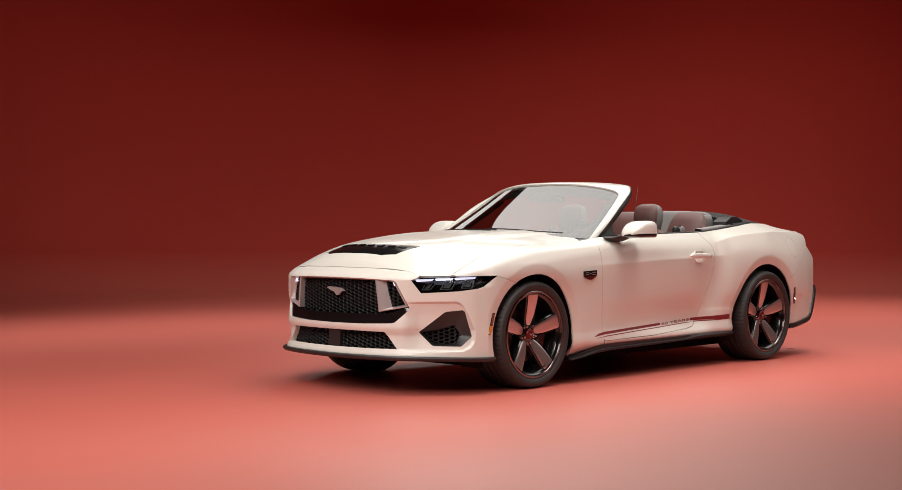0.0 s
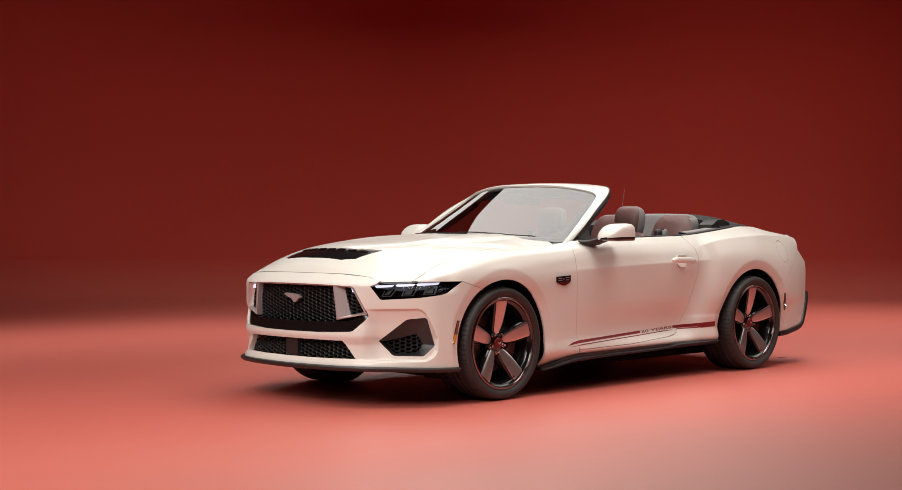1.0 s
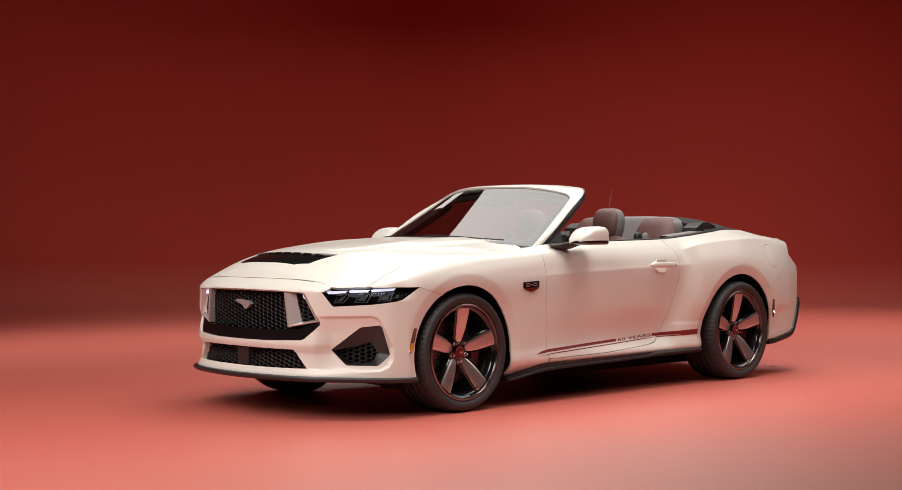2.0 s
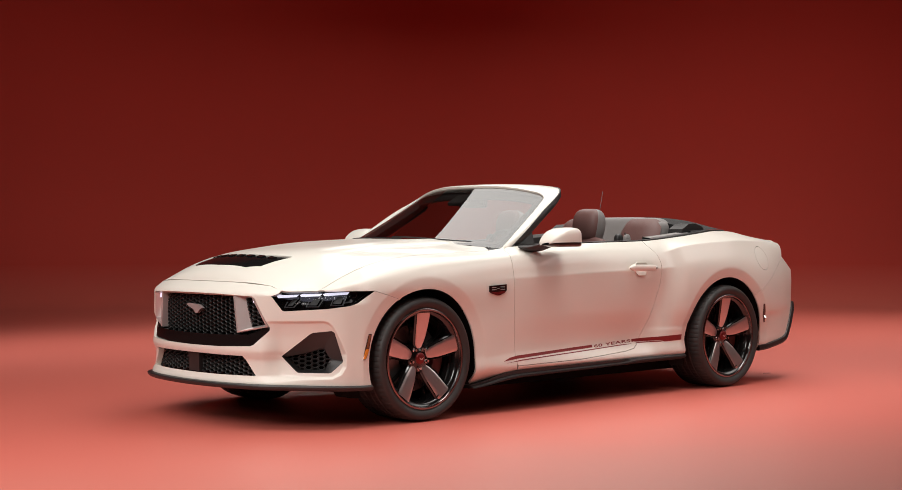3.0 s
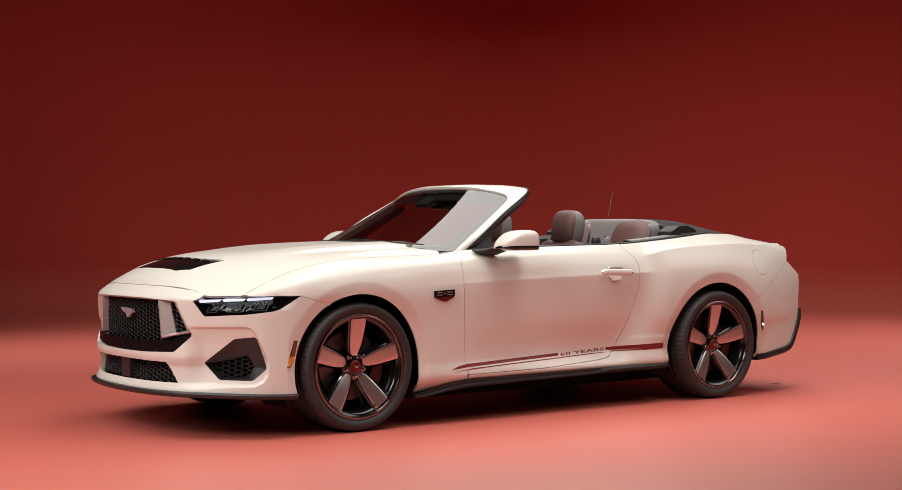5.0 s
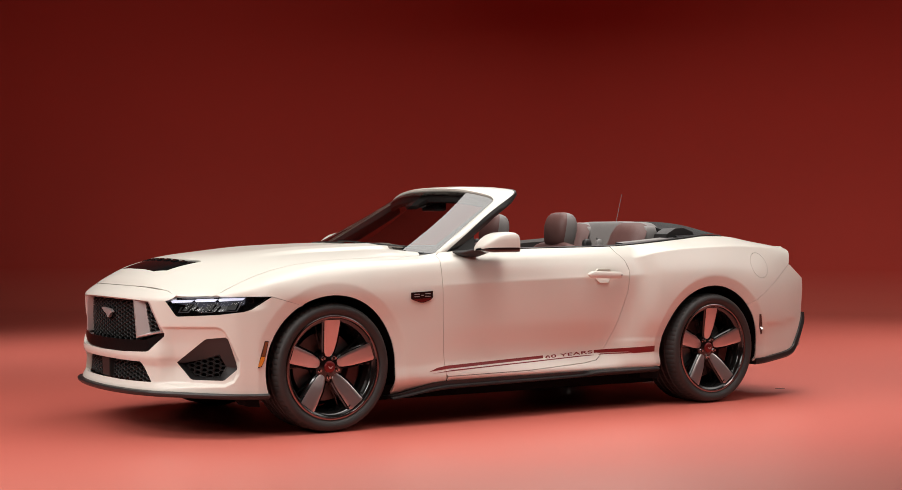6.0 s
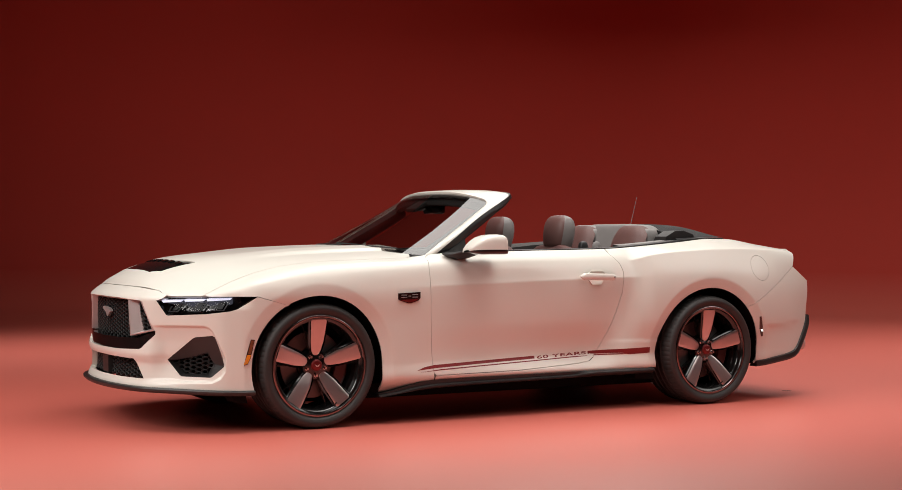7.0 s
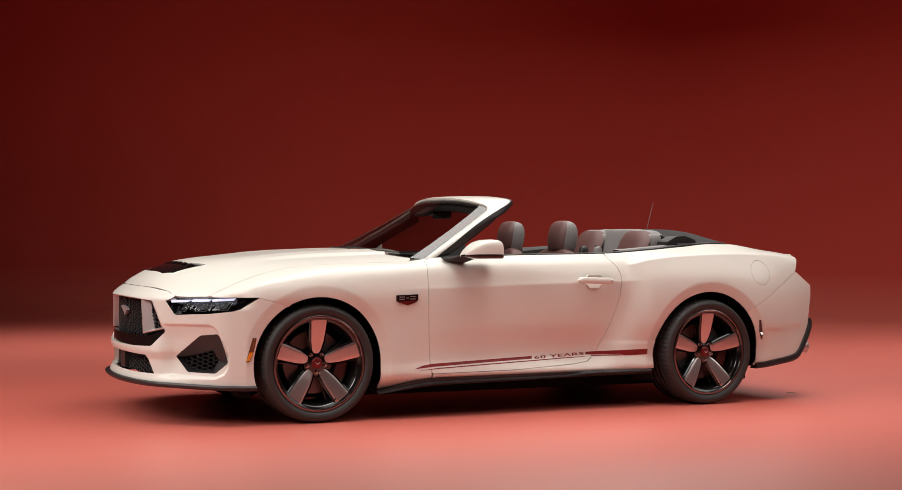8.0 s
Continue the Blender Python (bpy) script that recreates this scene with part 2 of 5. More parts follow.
def sheet(outline, holes, f, step, ref, depth=0.02, hole_depth=None, gap=0.0, mirror=False, lift=0.0, extra=(), skip=None):
    """A panel cut from the surface f(u, v): its skin, and turned-in rims at its edges. Returns verts, faces and normals."""
    outline = resample(shrink(outline, gap) if gap else outline, step)
    holes = [resample(h, step) for h in holes]
    loops = [outline] + holes
    pts, edges = [], []
    for lp in loops:
        b = len(pts)
        pts += lp
        edges += [(b + i, b + (i + 1) % len(lp)) for i in range(len(lp))]
    nb = len(pts)
    B = np.array(pts)
    us = np.arange(B[:, 0].min() + step / 2, B[:, 0].max(), step)
    vs = np.arange(B[:, 1].min() + step / 2, B[:, 1].max(), step)
    more = [(float(u), float(v)) for u in us for v in vs if not (skip and skip(float(u), float(v)))]
    for u, v in list(extra) + more:
        if True:
            if np.min((B[:, 0] - u) ** 2 + (B[:, 1] - v) ** 2) > (0.45 * step) ** 2 and inside(outline, (u, v)) and not any(inside(h, (u, v)) for h in holes):
                pts.append((float(u), float(v)))
    P2, _, tris, *_ = delaunay_2d_cdt([Vector(p) for p in pts], edges, [], 1, 1e-6)
    keep = []
    for t in tris:
        c = ((P2[t[0]].x + P2[t[1]].x + P2[t[2]].x) / 3, (P2[t[0]].y + P2[t[1]].y + P2[t[2]].y) / 3)
        if inside(outline, c) and not any(inside(h, c) for h in holes):
            keep.append(tuple(t))
    V, N = [], []
    e = step * 0.2
    for p in P2:
        q = f(p.x, p.y)
        n = (f(p.x + e, p.y) - f(p.x - e, p.y)).cross(f(p.x, p.y + e) - f(p.x, p.y - e))
        want = Vector(ref(p.x, p.y) if callable(ref) else ref)
        n = n.normalized() if n.length > 1e-12 else want.normalized()
        if n.dot(want) < 0:
            n = -n
        V.append(q + n * lift)
        N.append(n)
    F = []
    for a, b, c in keep:
        if (V[b] - V[a]).cross(V[c] - V[a]).dot(N[a]) < 0:
            b, c = c, b
        F.append((a, b, c))
    if depth:
        use = {}
        for t in F:
            for i in range(3):
                k = (t[i], t[(i + 1) % 3])
                use[k] = use.get(k, 0) + 1
        for (a, b), _ in list(use.items()):
            if (b, a) in use:
                continue
            side = (V[b] - V[a]).cross(N[a])
            side = side.normalized() if side.length > 1e-12 else N[a]
            k = len(V)
            V += [V[a].copy(), V[b].copy(), V[b] - N[b] * depth, V[a] - N[a] * depth]
            N += [side, side, side, side]
            F.append((k + 1, k, k + 3, k + 2))
    if mirror:
        V = [Vector((v.x, -v.y, v.z)) for v in V]
        N = [Vector((v.x, -v.y, v.z)) for v in N]
        F = [tuple(reversed(t)) for t in F]
    return V, F, N


def skin(name, vfn, material, parent=None, label=""):
    V, F, N = vfn
    me = bpy.data.meshes.new(name)
    me.from_pydata([tuple(v) for v in V], [], F)
    me.polygons.foreach_set("use_smooth", [True] * len(F))
    me.update()
    me.normals_split_custom_set_from_vertices([tuple(n) for n in N])
    return obj(name, me, material, parent, label)


def box(bm, c, s, bevel=0.0, m=None, seg=2):
    r = bmesh.ops.create_cube(bm, size=1, matrix=(m or Matrix()) @ Matrix.LocRotScale(c, None, s))
    if bevel:
        ed = list({e for v in r["verts"] for e in v.link_edges})
        bmesh.ops.bevel(bm, geom=ed, offset=bevel, segments=seg, affect="EDGES", profile=0.6)


def loft(bm, rings, closed=True, caps=False):
    """Quads between rings of equally many points."""
    rows = [[bm.verts.new(p) for p in r] for r in rings]
    n = len(rows[0])
    for a, b in zip(rows, rows[1:]):
        for i in range(n if closed else n - 1):
            j = (i + 1) % n
            bm.faces.new((a[i], a[j], b[j], b[i]))
    if caps:
        bm.faces.new(list(reversed(rows[0])))
        bm.faces.new(rows[-1])
    bmesh.ops.recalc_face_normals(bm, faces=bm.faces)
    return rows


def lathe(bm, prof, n=64, a0=0.0, a1=2 * math.pi):
    """Turns (radius, y) pairs round the y axis."""
    full = abs(a1 - a0) > 6.2
    rings = [[Vector((r * math.cos(a0 + (a1 - a0) * i / n), y, r * math.sin(a0 + (a1 - a0) * i / n))) for i in range(n if full else n + 1)] for r, y in prof]
    loft(bm, rings, closed=full)


def tube(bm, pts, r, n=8, caps=True):
    P = [Vector(p) for p in pts]
    rings = []
    up = Vector((0, 0, 1))
    for i, p in enumerate(P):
        d = (P[min(i + 1, len(P) - 1)] - P[max(i - 1, 0)]).normalized()
        a = d.cross(up)
        a = a.normalized() if a.length > 1e-4 else Vector((1, 0, 0))
        b = d.cross(a)
        rr = r(i / (len(P) - 1)) if callable(r) else r
        rings.append([p + (a * math.cos(2 * math.pi * k / n) + b * math.sin(2 * math.pi * k / n)) * rr for k in range(n)])
    loft(bm, rings, True, caps)


def prism(bm, poly, f, depth_a, depth_b):
    """A flat outline (u, v) given thickness: f(u, v, d) places it."""
    a = [bm.verts.new(f(u, v, depth_a)) for u, v in poly]
    b = [bm.verts.new(f(u, v, depth_b)) for u, v in poly]
    n = len(poly)
    bm.faces.new(a)
    bm.faces.new(list(reversed(b)))
    for i in range(n):
        j = (i + 1) % n
        bm.faces.new((a[j], a[i], b[i], b[j]))
    bmesh.ops.recalc_face_normals(bm, faces=bm.faces)


# ---------------------------------------------------------------- studio
def cyclorama():
    """Floor and wall in one sweep, closed round and above the camera by plain dark studio walls."""
    me = bpy.data.meshes.new("backdrop")
    V, F = [], []
    R, cx, cy, rad, top = 16.0, 0.6, -1.5, 3.0, 9.0
    prof = [(0.0, 0.0), (2, 0), (4, 0), (6, 0), (8, 0), (10, 0), (R - rad, 0.0)]
    prof += [(R - rad + rad * math.sin(a), rad - rad * math.cos(a)) for a in [math.pi / 2 * k / 14 for k in range(1, 15)]]
    prof += [(R, 4.0), (R, 6.0), (R, top)]
    n = 96
    V.append((cx, cy, 0))
    for r, z in prof[1:]:
        for k in range(n):
            a = 2 * math.pi * k / n
            V.append((cx + r * math.cos(a), cy + r * math.sin(a), z))
    for k in range(n):
        F.append((0, 1 + k, 1 + (k + 1) % n))
    for j in range(len(prof) - 2):
        for k in range(n):
            a, b = 1 + j * n + k, 1 + j * n + (k + 1) % n
            F.append((a, a + n, b + n, b))
    me.from_pydata(V, [], F)
    me.polygons.foreach_set("use_smooth", [True] * len(F))
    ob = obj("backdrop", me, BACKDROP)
    tagged(ob, "seamless red painted studio floor sweeping up into the wall", "backdrop", kind="structure")
    bm = bmesh.new()
    bmesh.ops.create_cone(bm, cap_ends=True, segments=64, radius1=R + 0.1, radius2=R + 0.1, depth=0.2, matrix=Matrix.Translation((cx, cy, top + 0.1)))
    ce = part("ceiling", bm, mat("dark_studio_ceiling", (0.02, 0.015, 0.015), 0.9, vary=0.2))
    tagged(ce, "plain dark studio ceiling above the set", "ceiling", kind="structure")


cyclorama()

# ---------------------------------------------------------------- the car's surfaces (front to -x, its driver's side to -y)
car = new("car")
tagged(car, "cream white two-door convertible with its top folded, on the studio floor", "car")

WB = 2.72
LINES = [
    (curve((-0.5, 0.170), (0.55, 0.170), (0.85, 0.205), (3.7, 0.215)), curve((-0.5, 0.80), (2.3, 0.80), (3.1, 0.80), (3.65, 0.72))),
    (curve((-0.5, 0.250), (3.7, 0.255)), curve((-0.4, 0.865), (0.4, 0.868), (0.72, 0.866), (1.3, 0.852), (1.9, 0.835), (2.3, 0.858), (3.1, 0.86), (3.4, 0.82), (3.68, 0.75))),
    (curve((-0.5, 0.340), (3.7, 0.345)), curve((-0.4, 0.862), (0.4, 0.868), (0.72, 0.852), (1.3, 0.817), (1.85, 0.786), (1.93, 0.791), (2.05, 0.828), (2.15, 0.842), (2.27, 0.850), (2.7, 0.875), (3.1, 0.87), (3.4, 0.83), (3.68, 0.752))),
    (curve((-0.5, 0.56), (3.7, 0.56)), curve((-0.4, 0.868), (0.0, 0.885), (0.4, 0.872), (0.8, 0.860), (1.3, 0.846), (1.8, 0.836), (2.0, 0.826), (2.07, 0.831), (2.19, 0.876), (2.28, 0.890), (2.45, 0.900), (2.7, 0.908), (3.1, 0.90), (3.4, 0.845), (3.7, 0.742))),
    (curve((-0.63, 0.700), (-0.54, 0.705), (-0.37, 0.722), (0.0, 0.755), (0.74, 0.776), (1.7, 0.804), (2.26, 0.816), (2.7, 0.82), (3.2, 0.80), (3.7, 0.775)),
     curve((-0.63, 0.722), (-0.54, 0.790), (-0.45, 0.843), (-0.37, 0.871), (0.0, 0.896), (0.4, 0.876), (0.75, 0.868), (1.3, 0.862), (1.9, 0.857), (2.10, 0.853), (2.17, 0.856), (2.29, 0.884), (2.42, 0.895), (2.7, 0.902), (3.1, 0.88), (3.4, 0.82), (3.7, 0.73))),
    (curve((-0.63, 0.7286), (-0.54, 0.745), (-0.45, 0.768), (-0.37, 0.797), (0.0, 0.868), (0.4, 0.888), (0.75, 0.905), (1.5, 0.918), (1.95, 0.916), (2.12, 0.918), (2.28, 0.950), (2.47, 0.972), (2.74, 0.987), (2.97, 0.993), (3.28, 0.986), (3.6, 0.958)),
     curve((-0.63, 0.7135), (-0.54, 0.772), (-0.45, 0.822), (-0.37, 0.842), (0.0, 0.845), (0.4, 0.832), (0.75, 0.825), (1.3, 0.822), (1.9, 0.815), (2.12, 0.815), (2.28, 0.836), (2.47, 0.844), (2.74, 0.842), (2.97, 0.816), (3.28, 0.765), (3.62, 0.690))),
    (curve((-0.63, 0.729), (-0.58, 0.752), (-0.54, 0.772), (-0.45, 0.812), (-0.36, 0.845), (-0.27, 0.870), (-0.14, 0.895), (0.06, 0.915), (0.356, 0.926), (0.58, 0.933), (0.81, 0.960), (1.33, 0.975), (2.0, 0.989), (2.18, 0.999), (2.4, 1.015), (2.65, 1.035), (2.92, 1.056), (3.07, 1.055), (3.34, 1.02), (3.6, 0.985)),
     curve((-0.63, 0.713), (-0.54, 0.722), (-0.45, 0.725), (-0.3, 0.725), (-0.1, 0.731), (0.06, 0.735), (0.58, 0.72), (0.81, 0.745), (1.33, 0.75), (2.0, 0.745), (2.4, 0.70), (2.9, 0.63), (3.07, 0.609), (3.35, 0.60), (3.6, 0.60))),
]
PLAN = [(-0.955, 0.0), (-0.945, 0.22), (-0.915, 0.40), (-0.862, 0.54), (-0.77, 0.645), (-0.66, 0.75), (-0.56, 0.825), (-0.48, 0.853), (-0.42, 0.866), (-0.30, 0.876), (-0.15, 0.887)]
_plan = spline([(-0.945, -0.22)] + PLAN, 30)[30:]
_len = [0.0]
for _a, _b in zip(_plan, _plan[1:]):
    _len.append(_len[-1] + (_b - _a).length)


def plan(u):
    """The bumper's line seen from above, u metres round from its middle: place and outward direction."""
    a = min(abs(u), _len[-1] - 1e-6)
    i = int(np.searchsorted(_len, a, side="right")) - 1
    t = (a - _len[i]) / (_len[i + 1] - _len[i])
    p = _plan[i].lerp(_plan[i + 1], t)
    i0, i1 = max(0, i - 6), min(len(_plan) - 1, i + 7)
    d = (_plan[i1] - _plan[i0]).normalized()
    if i < 6:
        d = Vector((d.x * a / 0.05 if a < 0.05 else d.x, d.y)).normalized()
    s = 1 if u >= 0 else -1
    return Vector((p.x, -s * p.y)), Vector((-d.y, -s * d.x))


def u_at(x):
    """The way round the bumper at which its side reaches x."""
    a, b = 0.4, _len[-1]
    for _ in range(30):
        c = (a + b) / 2
        if plan(c)[0].x < x:
            a = c
        else:
            b = c
    return a


D_Z = curve((0.20, 0.012), (0.245, 0.010), (0.29, -0.008), (0.36, -0.012), (0.392, 0.0), (0.415, 0.006), (0.44, 0.004), (0.50, -0.004), (0.60, 0.0), (0.70, 0.0), (0.716, -0.004), (0.745, -0.034), (0.78, -0.084))


POCKET = [(0.50, 0.574), (0.880, 0.577), (0.908, 0.568), (0.930, 0.548), (0.962, 0.485), (1.002, 0.400), (1.000, 0.330), (0.975, 0.290), (0.925, 0.266), (0.50, 0.262)]
CREST = 0.395      # height of the ridge that runs from the grille's corner to the tip of the side intake


def depth_in(poly, u, z):
    """How far inside an outline a point lies, 0 outside."""
    if not inside(poly, (u, z)):
        return 0.0
    best = 9.0
    for i, (x1, y1) in enumerate(poly):
        x0, y0 = poly[i - 1]
        t = max(0.0, min(1.0, ((u - x0) * (x1 - x0) + (z - y0) * (y1 - y0)) / ((x1 - x0) ** 2 + (y1 - y0) ** 2)))
        best = min(best, math.hypot(u - x0 - t * (x1 - x0), z - y0 - t * (y1 - y0)))
    return best


ARCHES = ((-0.005, 0.338, 0.392), (2.728, 0.326, 0.414))


def arch_lip(x, z):
    """How far the band round a wheel opening lies inside the flank."""
    for ax, az, r in ARCHES:
        t = (math.hypot(x - ax, z - az) - r) / 0.066
        if t < 1.08:
            return (0.014 if ax < 1 else 0.022) * (1 - t if t < 0.92 else (1.08 - t) ** 2 / 0.32)
    return 0.0


def nose(u, z, d=0.0):
    """The bumper's skin, u metres round and z up, moved outwards by d."""
    p, n = plan(u)
    a = abs(u)
    off = D_Z(z) * (1 - smooth(0.55, 0.95, a))
    if 0.5 < a < 1.1 and 0.25 < z < 0.6:
        # pocket round the side intake: it falls back under a brow and comes out again below the ridge
        fold = (0.577 - z) / (0.577 - CREST) if z > CREST else (z - 0.262) / (CREST - 0.262)
        off -= 0.040 * smooth(0.535, 0.66, a) * smooth(0.0, 0.016, depth_in(POCKET, a, z)) * (0.30 + 0.70 * fold)
    off -= 0.046 * smooth(0.655, 0.728, z) * smooth(0.62, 0.82, a) * (1 - smooth(1.0, 1.17, a))      # the lamp leans back
    if a > 1.1:
        off -= arch_lip(p.x, z)
    q = p + n * (off + d)
    return Vector((q.x, q.y, z))


def outward(u, z):
    return plan(u)[1].to_3d()



JOINT = (-0.19, 0.678)
_top = [nose(u, 0.7285) for u in np.linspace(0.83, 1.19, 60)]
TOP_W = curve(*[(p.x, -p.y) for p in _top], *[(x, plan(u_at(x))[0].y * -1) for x in (-0.30, -0.25, -0.19)])


def joint_z(x):
    """Height of the seam under the fender's front: along the lamp, then down to the wheel opening."""
    return 0.7285 if x < -0.37 else 0.7285 + (JOINT[1] - 0.7285) * (x + 0.37) / (JOINT[0] + 0.37)


_delta = {}


def seam_shift(x):
    k = round(x, 3)
    if k not in _delta:
        zj = joint_z(k)
        a, b = 0.0, 6.0
        for _ in range(24):
            c = (a + b) / 2
            if side_wz(k, c).y < zj:
                a = c
            else:
                b = c
        _delta[k] = TOP_W(k) - side_wz(k, a).x
    return _delta[k]


CUM = [0.0, 0.08, 0.17, 0.39, 0.60, 0.74, 0.85]      # metres up the section at each feature line, about
TOP = CUM[-1]
CREASE = {4: 0.8}
_cache = {}


def section(x):
    k = round(x, 5)
    if k not in _cache:
        pts = [(w(x), z(x)) for z, w in LINES]
        n = len(pts)
        tin, tout = [], []
        for i in range(n):
            a = Vector(pts[i]) - Vector(pts[max(i - 1, 0)])
            b = Vector(pts[min(i + 1, n - 1)]) - Vector(pts[i])
            if i == 0:
                a = b
            if i == n - 1:
                b = a
            la, lb = a.length + 1e-9, b.length + 1e-9
            mid = (a / la + b / lb) * 0.5
            c = CREASE.get(i, 0) * smooth(0.35, 0.9, x) * (1 - smooth(2.1, 2.3, x)) if i == 4 else (0.95 * smooth(2.09, 2.14, x) * (1 - smooth(3.1, 3.55, x)) if i == 5 else 0)
            ta, tb = (a / la) * c + mid * (1 - c), (b / lb) * c + mid * (1 - c)
            tin.append(ta)
            tout.append(tb)
        _cache[k] = (pts, tin, tout)
    return _cache[k]


def side_wz(x, s):
    pts, tin, tout = section(x)
    s = min(max(s, 0.0), len(pts) - 1 - 1e-9)
    i = int(s)
    t = s - i
    p, q = Vector(pts[i]), Vector(pts[i + 1])
    h = (q - p).length
    return (1 + 2 * t) * (1 - t) ** 2 * p + t * (1 - t) ** 2 * h * tout[i] + t * t * (3 - 2 * t) * q + t * t * (t - 1) * h * tin[i + 1]


def side(x, m):
    """The body's flank at x, m metres up its section."""
    s = float(np.interp(m, CUM, range(7)))
    over = m - TOP
    w, z = side_wz(x, s)
    w -= arch_lip(x, z)
    w += 0.005 * smooth(1.86, 2.06, x) * (1 - smooth(2.30, 2.42, x)) * (1 - smooth(0.400 + 0.02 * (x - 2), 0.424 + 0.02 * (x - 2), z))      # kick above the sill
    if x > 3.12:
        z0 = 0.490 + 0.04 * (x - 3.2)
        w -= 0.009 * smooth(3.14, 3.26, x) * (1 - smooth(3.48, 3.60, x)) * (1 - smooth(z0 - 0.016, z0 + 0.004, z)) * smooth(z0 - 0.16, z0 - 0.03, z)      # undercut of the rear bumper
    w -= 0.014 * math.exp(-((x - 1.87) / 0.10) ** 2 - ((z - 0.805) / 0.035) ** 2)      # cup behind the door handle
    if x < -0.05:
        w += seam_shift(max(-0.63, min(x, -0.19))) * math.exp(-max(0.0, z - joint_z(max(-0.63, min(x, -0.19)))) / 0.04) * (1 - smooth(-0.19, -0.05, x))
    if over > 0:
        w -= over
    return Vector((x, -w, z))


def up(x, z):
    """Metres up the section at which the flank has height z."""
    a, b = 0.0, 6.0
    for _ in range(26):
        c = (a + b) / 2
        if side_wz(x, c).y < z:
            a = c
        else:
            b = c
    return float(np.interp(a, range(7), CUM))


def flank(*pts):
    """An outline on the flank from (x, z), or (x, None) for its upper edge."""
    out = []
    for i, (x, z) in enumerate(pts):
        out.append((x, up(x, z) if z is not None else TOP))
        if i + 1 < len(pts) and z is not None and pts[i + 1][1] is not None:
            x2, z2 = pts[i + 1]
            k = int(math.hypot(x2 - x, z2 - z) / 0.025)
            for j in range(1, k + 1):
                f = j / (k + 1)
                xx, zz = x + (x2 - x) * f, z + (z2 - z) * f
                out.append((xx, up(xx, zz)))
    return out


def rings():
    """Finer points round the wheel openings."""
    out = []
    for ax, az, r in ARCHES:
        for j, dr in enumerate((0.014, 0.030, 0.046, 0.057, 0.066, 0.075, 0.085, 0.099)):
            n = int(2 * math.pi * r / 0.014)
            for k in range(n):
                a = 2 * math.pi * (k + 0.5 * (j % 2)) / n
                x, z = ax + (r + dr) * math.cos(a), az + (r + dr) * math.sin(a)
                if 0.22 < z < 0.90 and -0.5 < x < 3.65:
                    out.append((x, up(x, z)))
    return out


def near_arch(x, m):
    z = side(x, m).z
    return any(math.hypot(x - ax, z - az) < r + 0.108 for ax, az, r in ARCHES)


def arch(k, z0, z1, n=44):
    """The wheel opening's edge, from height z0 on its front side over the top to z1 on its rear side."""
    ax, az, r = ARCHES[k]
    a0 = math.pi - math.asin((z0 - az) / r)
    a1 = math.asin((z1 - az) / r)
    return [(ax + r * math.cos(a0 + (a1 - a0) * i / n), az + r * math.sin(a0 + (a1 - a0) * i / n)) for i in range(n + 1)]


RINGS = rings()
# rows of points along the creases of the door and the hip
CRESTS = [(float(x), CUM[5] + d) for x in np.arange(2.02, 3.5, 0.012) for d in (-0.008, 0.0, 0.008)] + [(float(x), CUM[4] + d) for x in np.arange(0.3, 2.32, 0.014) for d in (-0.008, 0.0, 0.008)]
RINGS = RINGS + [c for c in CRESTS if not near_arch(*c)]


def fine(x, m):
    """Where the rows above take the place of the even grid."""
    return near_arch(x, m) or (2.0 < x < 3.5 and abs(m - CUM[5]) < 0.016) or (0.28 < x < 2.34 and abs(m - CUM[4]) < 0.016)



def both(name, outline, step, material, label="", gap=0.002, depth=0.014, lift=0.0, holes=(), parent=car):
    out = []
    for mir in (False, True):
        out.append(skin(name, sheet(outline, list(holes), side, step, (0, -1, 0.2), depth, gap=gap, mirror=mir, lift=lift, extra=RINGS, skip=fine), material, parent, label))
    return out


DOOR_FRONT = [(0.735, 0.955), (0.706, 0.938), (0.689, 0.884), (0.685, 0.781), (0.691, 0.609), (0.70, 0.437), (0.713, 0.275)]
DOOR_LOW = [(0.725, 0.262), (1.293, 0.268), (1.740, 0.290), (1.835, 0.303), (1.875, 0.325)]
DOOR_REAR = [(1.918, 0.385), (1.968, 0.481), (2.020, 0.608), (2.053, 0.718), (2.062, 0.847), (2.044, 0.902), (2.0, 0.955)]
front_arch = arch(0, 0.225, 0.180)
fender_arch = [(0.387 if x > 0 and z < 0.338 else x, z) for x, z in front_arch if x > -0.195]
rear_arch = arch(1, 0.245, 0.24)

# fender: upper edge, door edge, sill, arch, joint with the bumper
fender = flank(*[(x, None) for x in np.linspace(-0.622, 0.735, 50)]) + flank(*DOOR_FRONT[1:], (0.716, 0.238), (0.62, 0.228), (0.52, 0.206), (0.45, 0.188), (0.392, 0.176)) + \
    flank(*reversed(fender_arch)) + flank(JOINT, (-0.37, 0.730), (-0.45, 0.729), (-0.54, 0.729), (-0.60, 0.729))
both("front_fender", fender, 0.022, PAINT, gap=0.0008)
door = flank(*[(x, None) for x in np.linspace(0.745, 1.985, 44)]) + flank(*reversed(DOOR_REAR)) + flank(*reversed(DOOR_LOW)) + flank(*reversed(DOOR_FRONT[1:]))
doors = both("door", door, 0.024, PAINT)
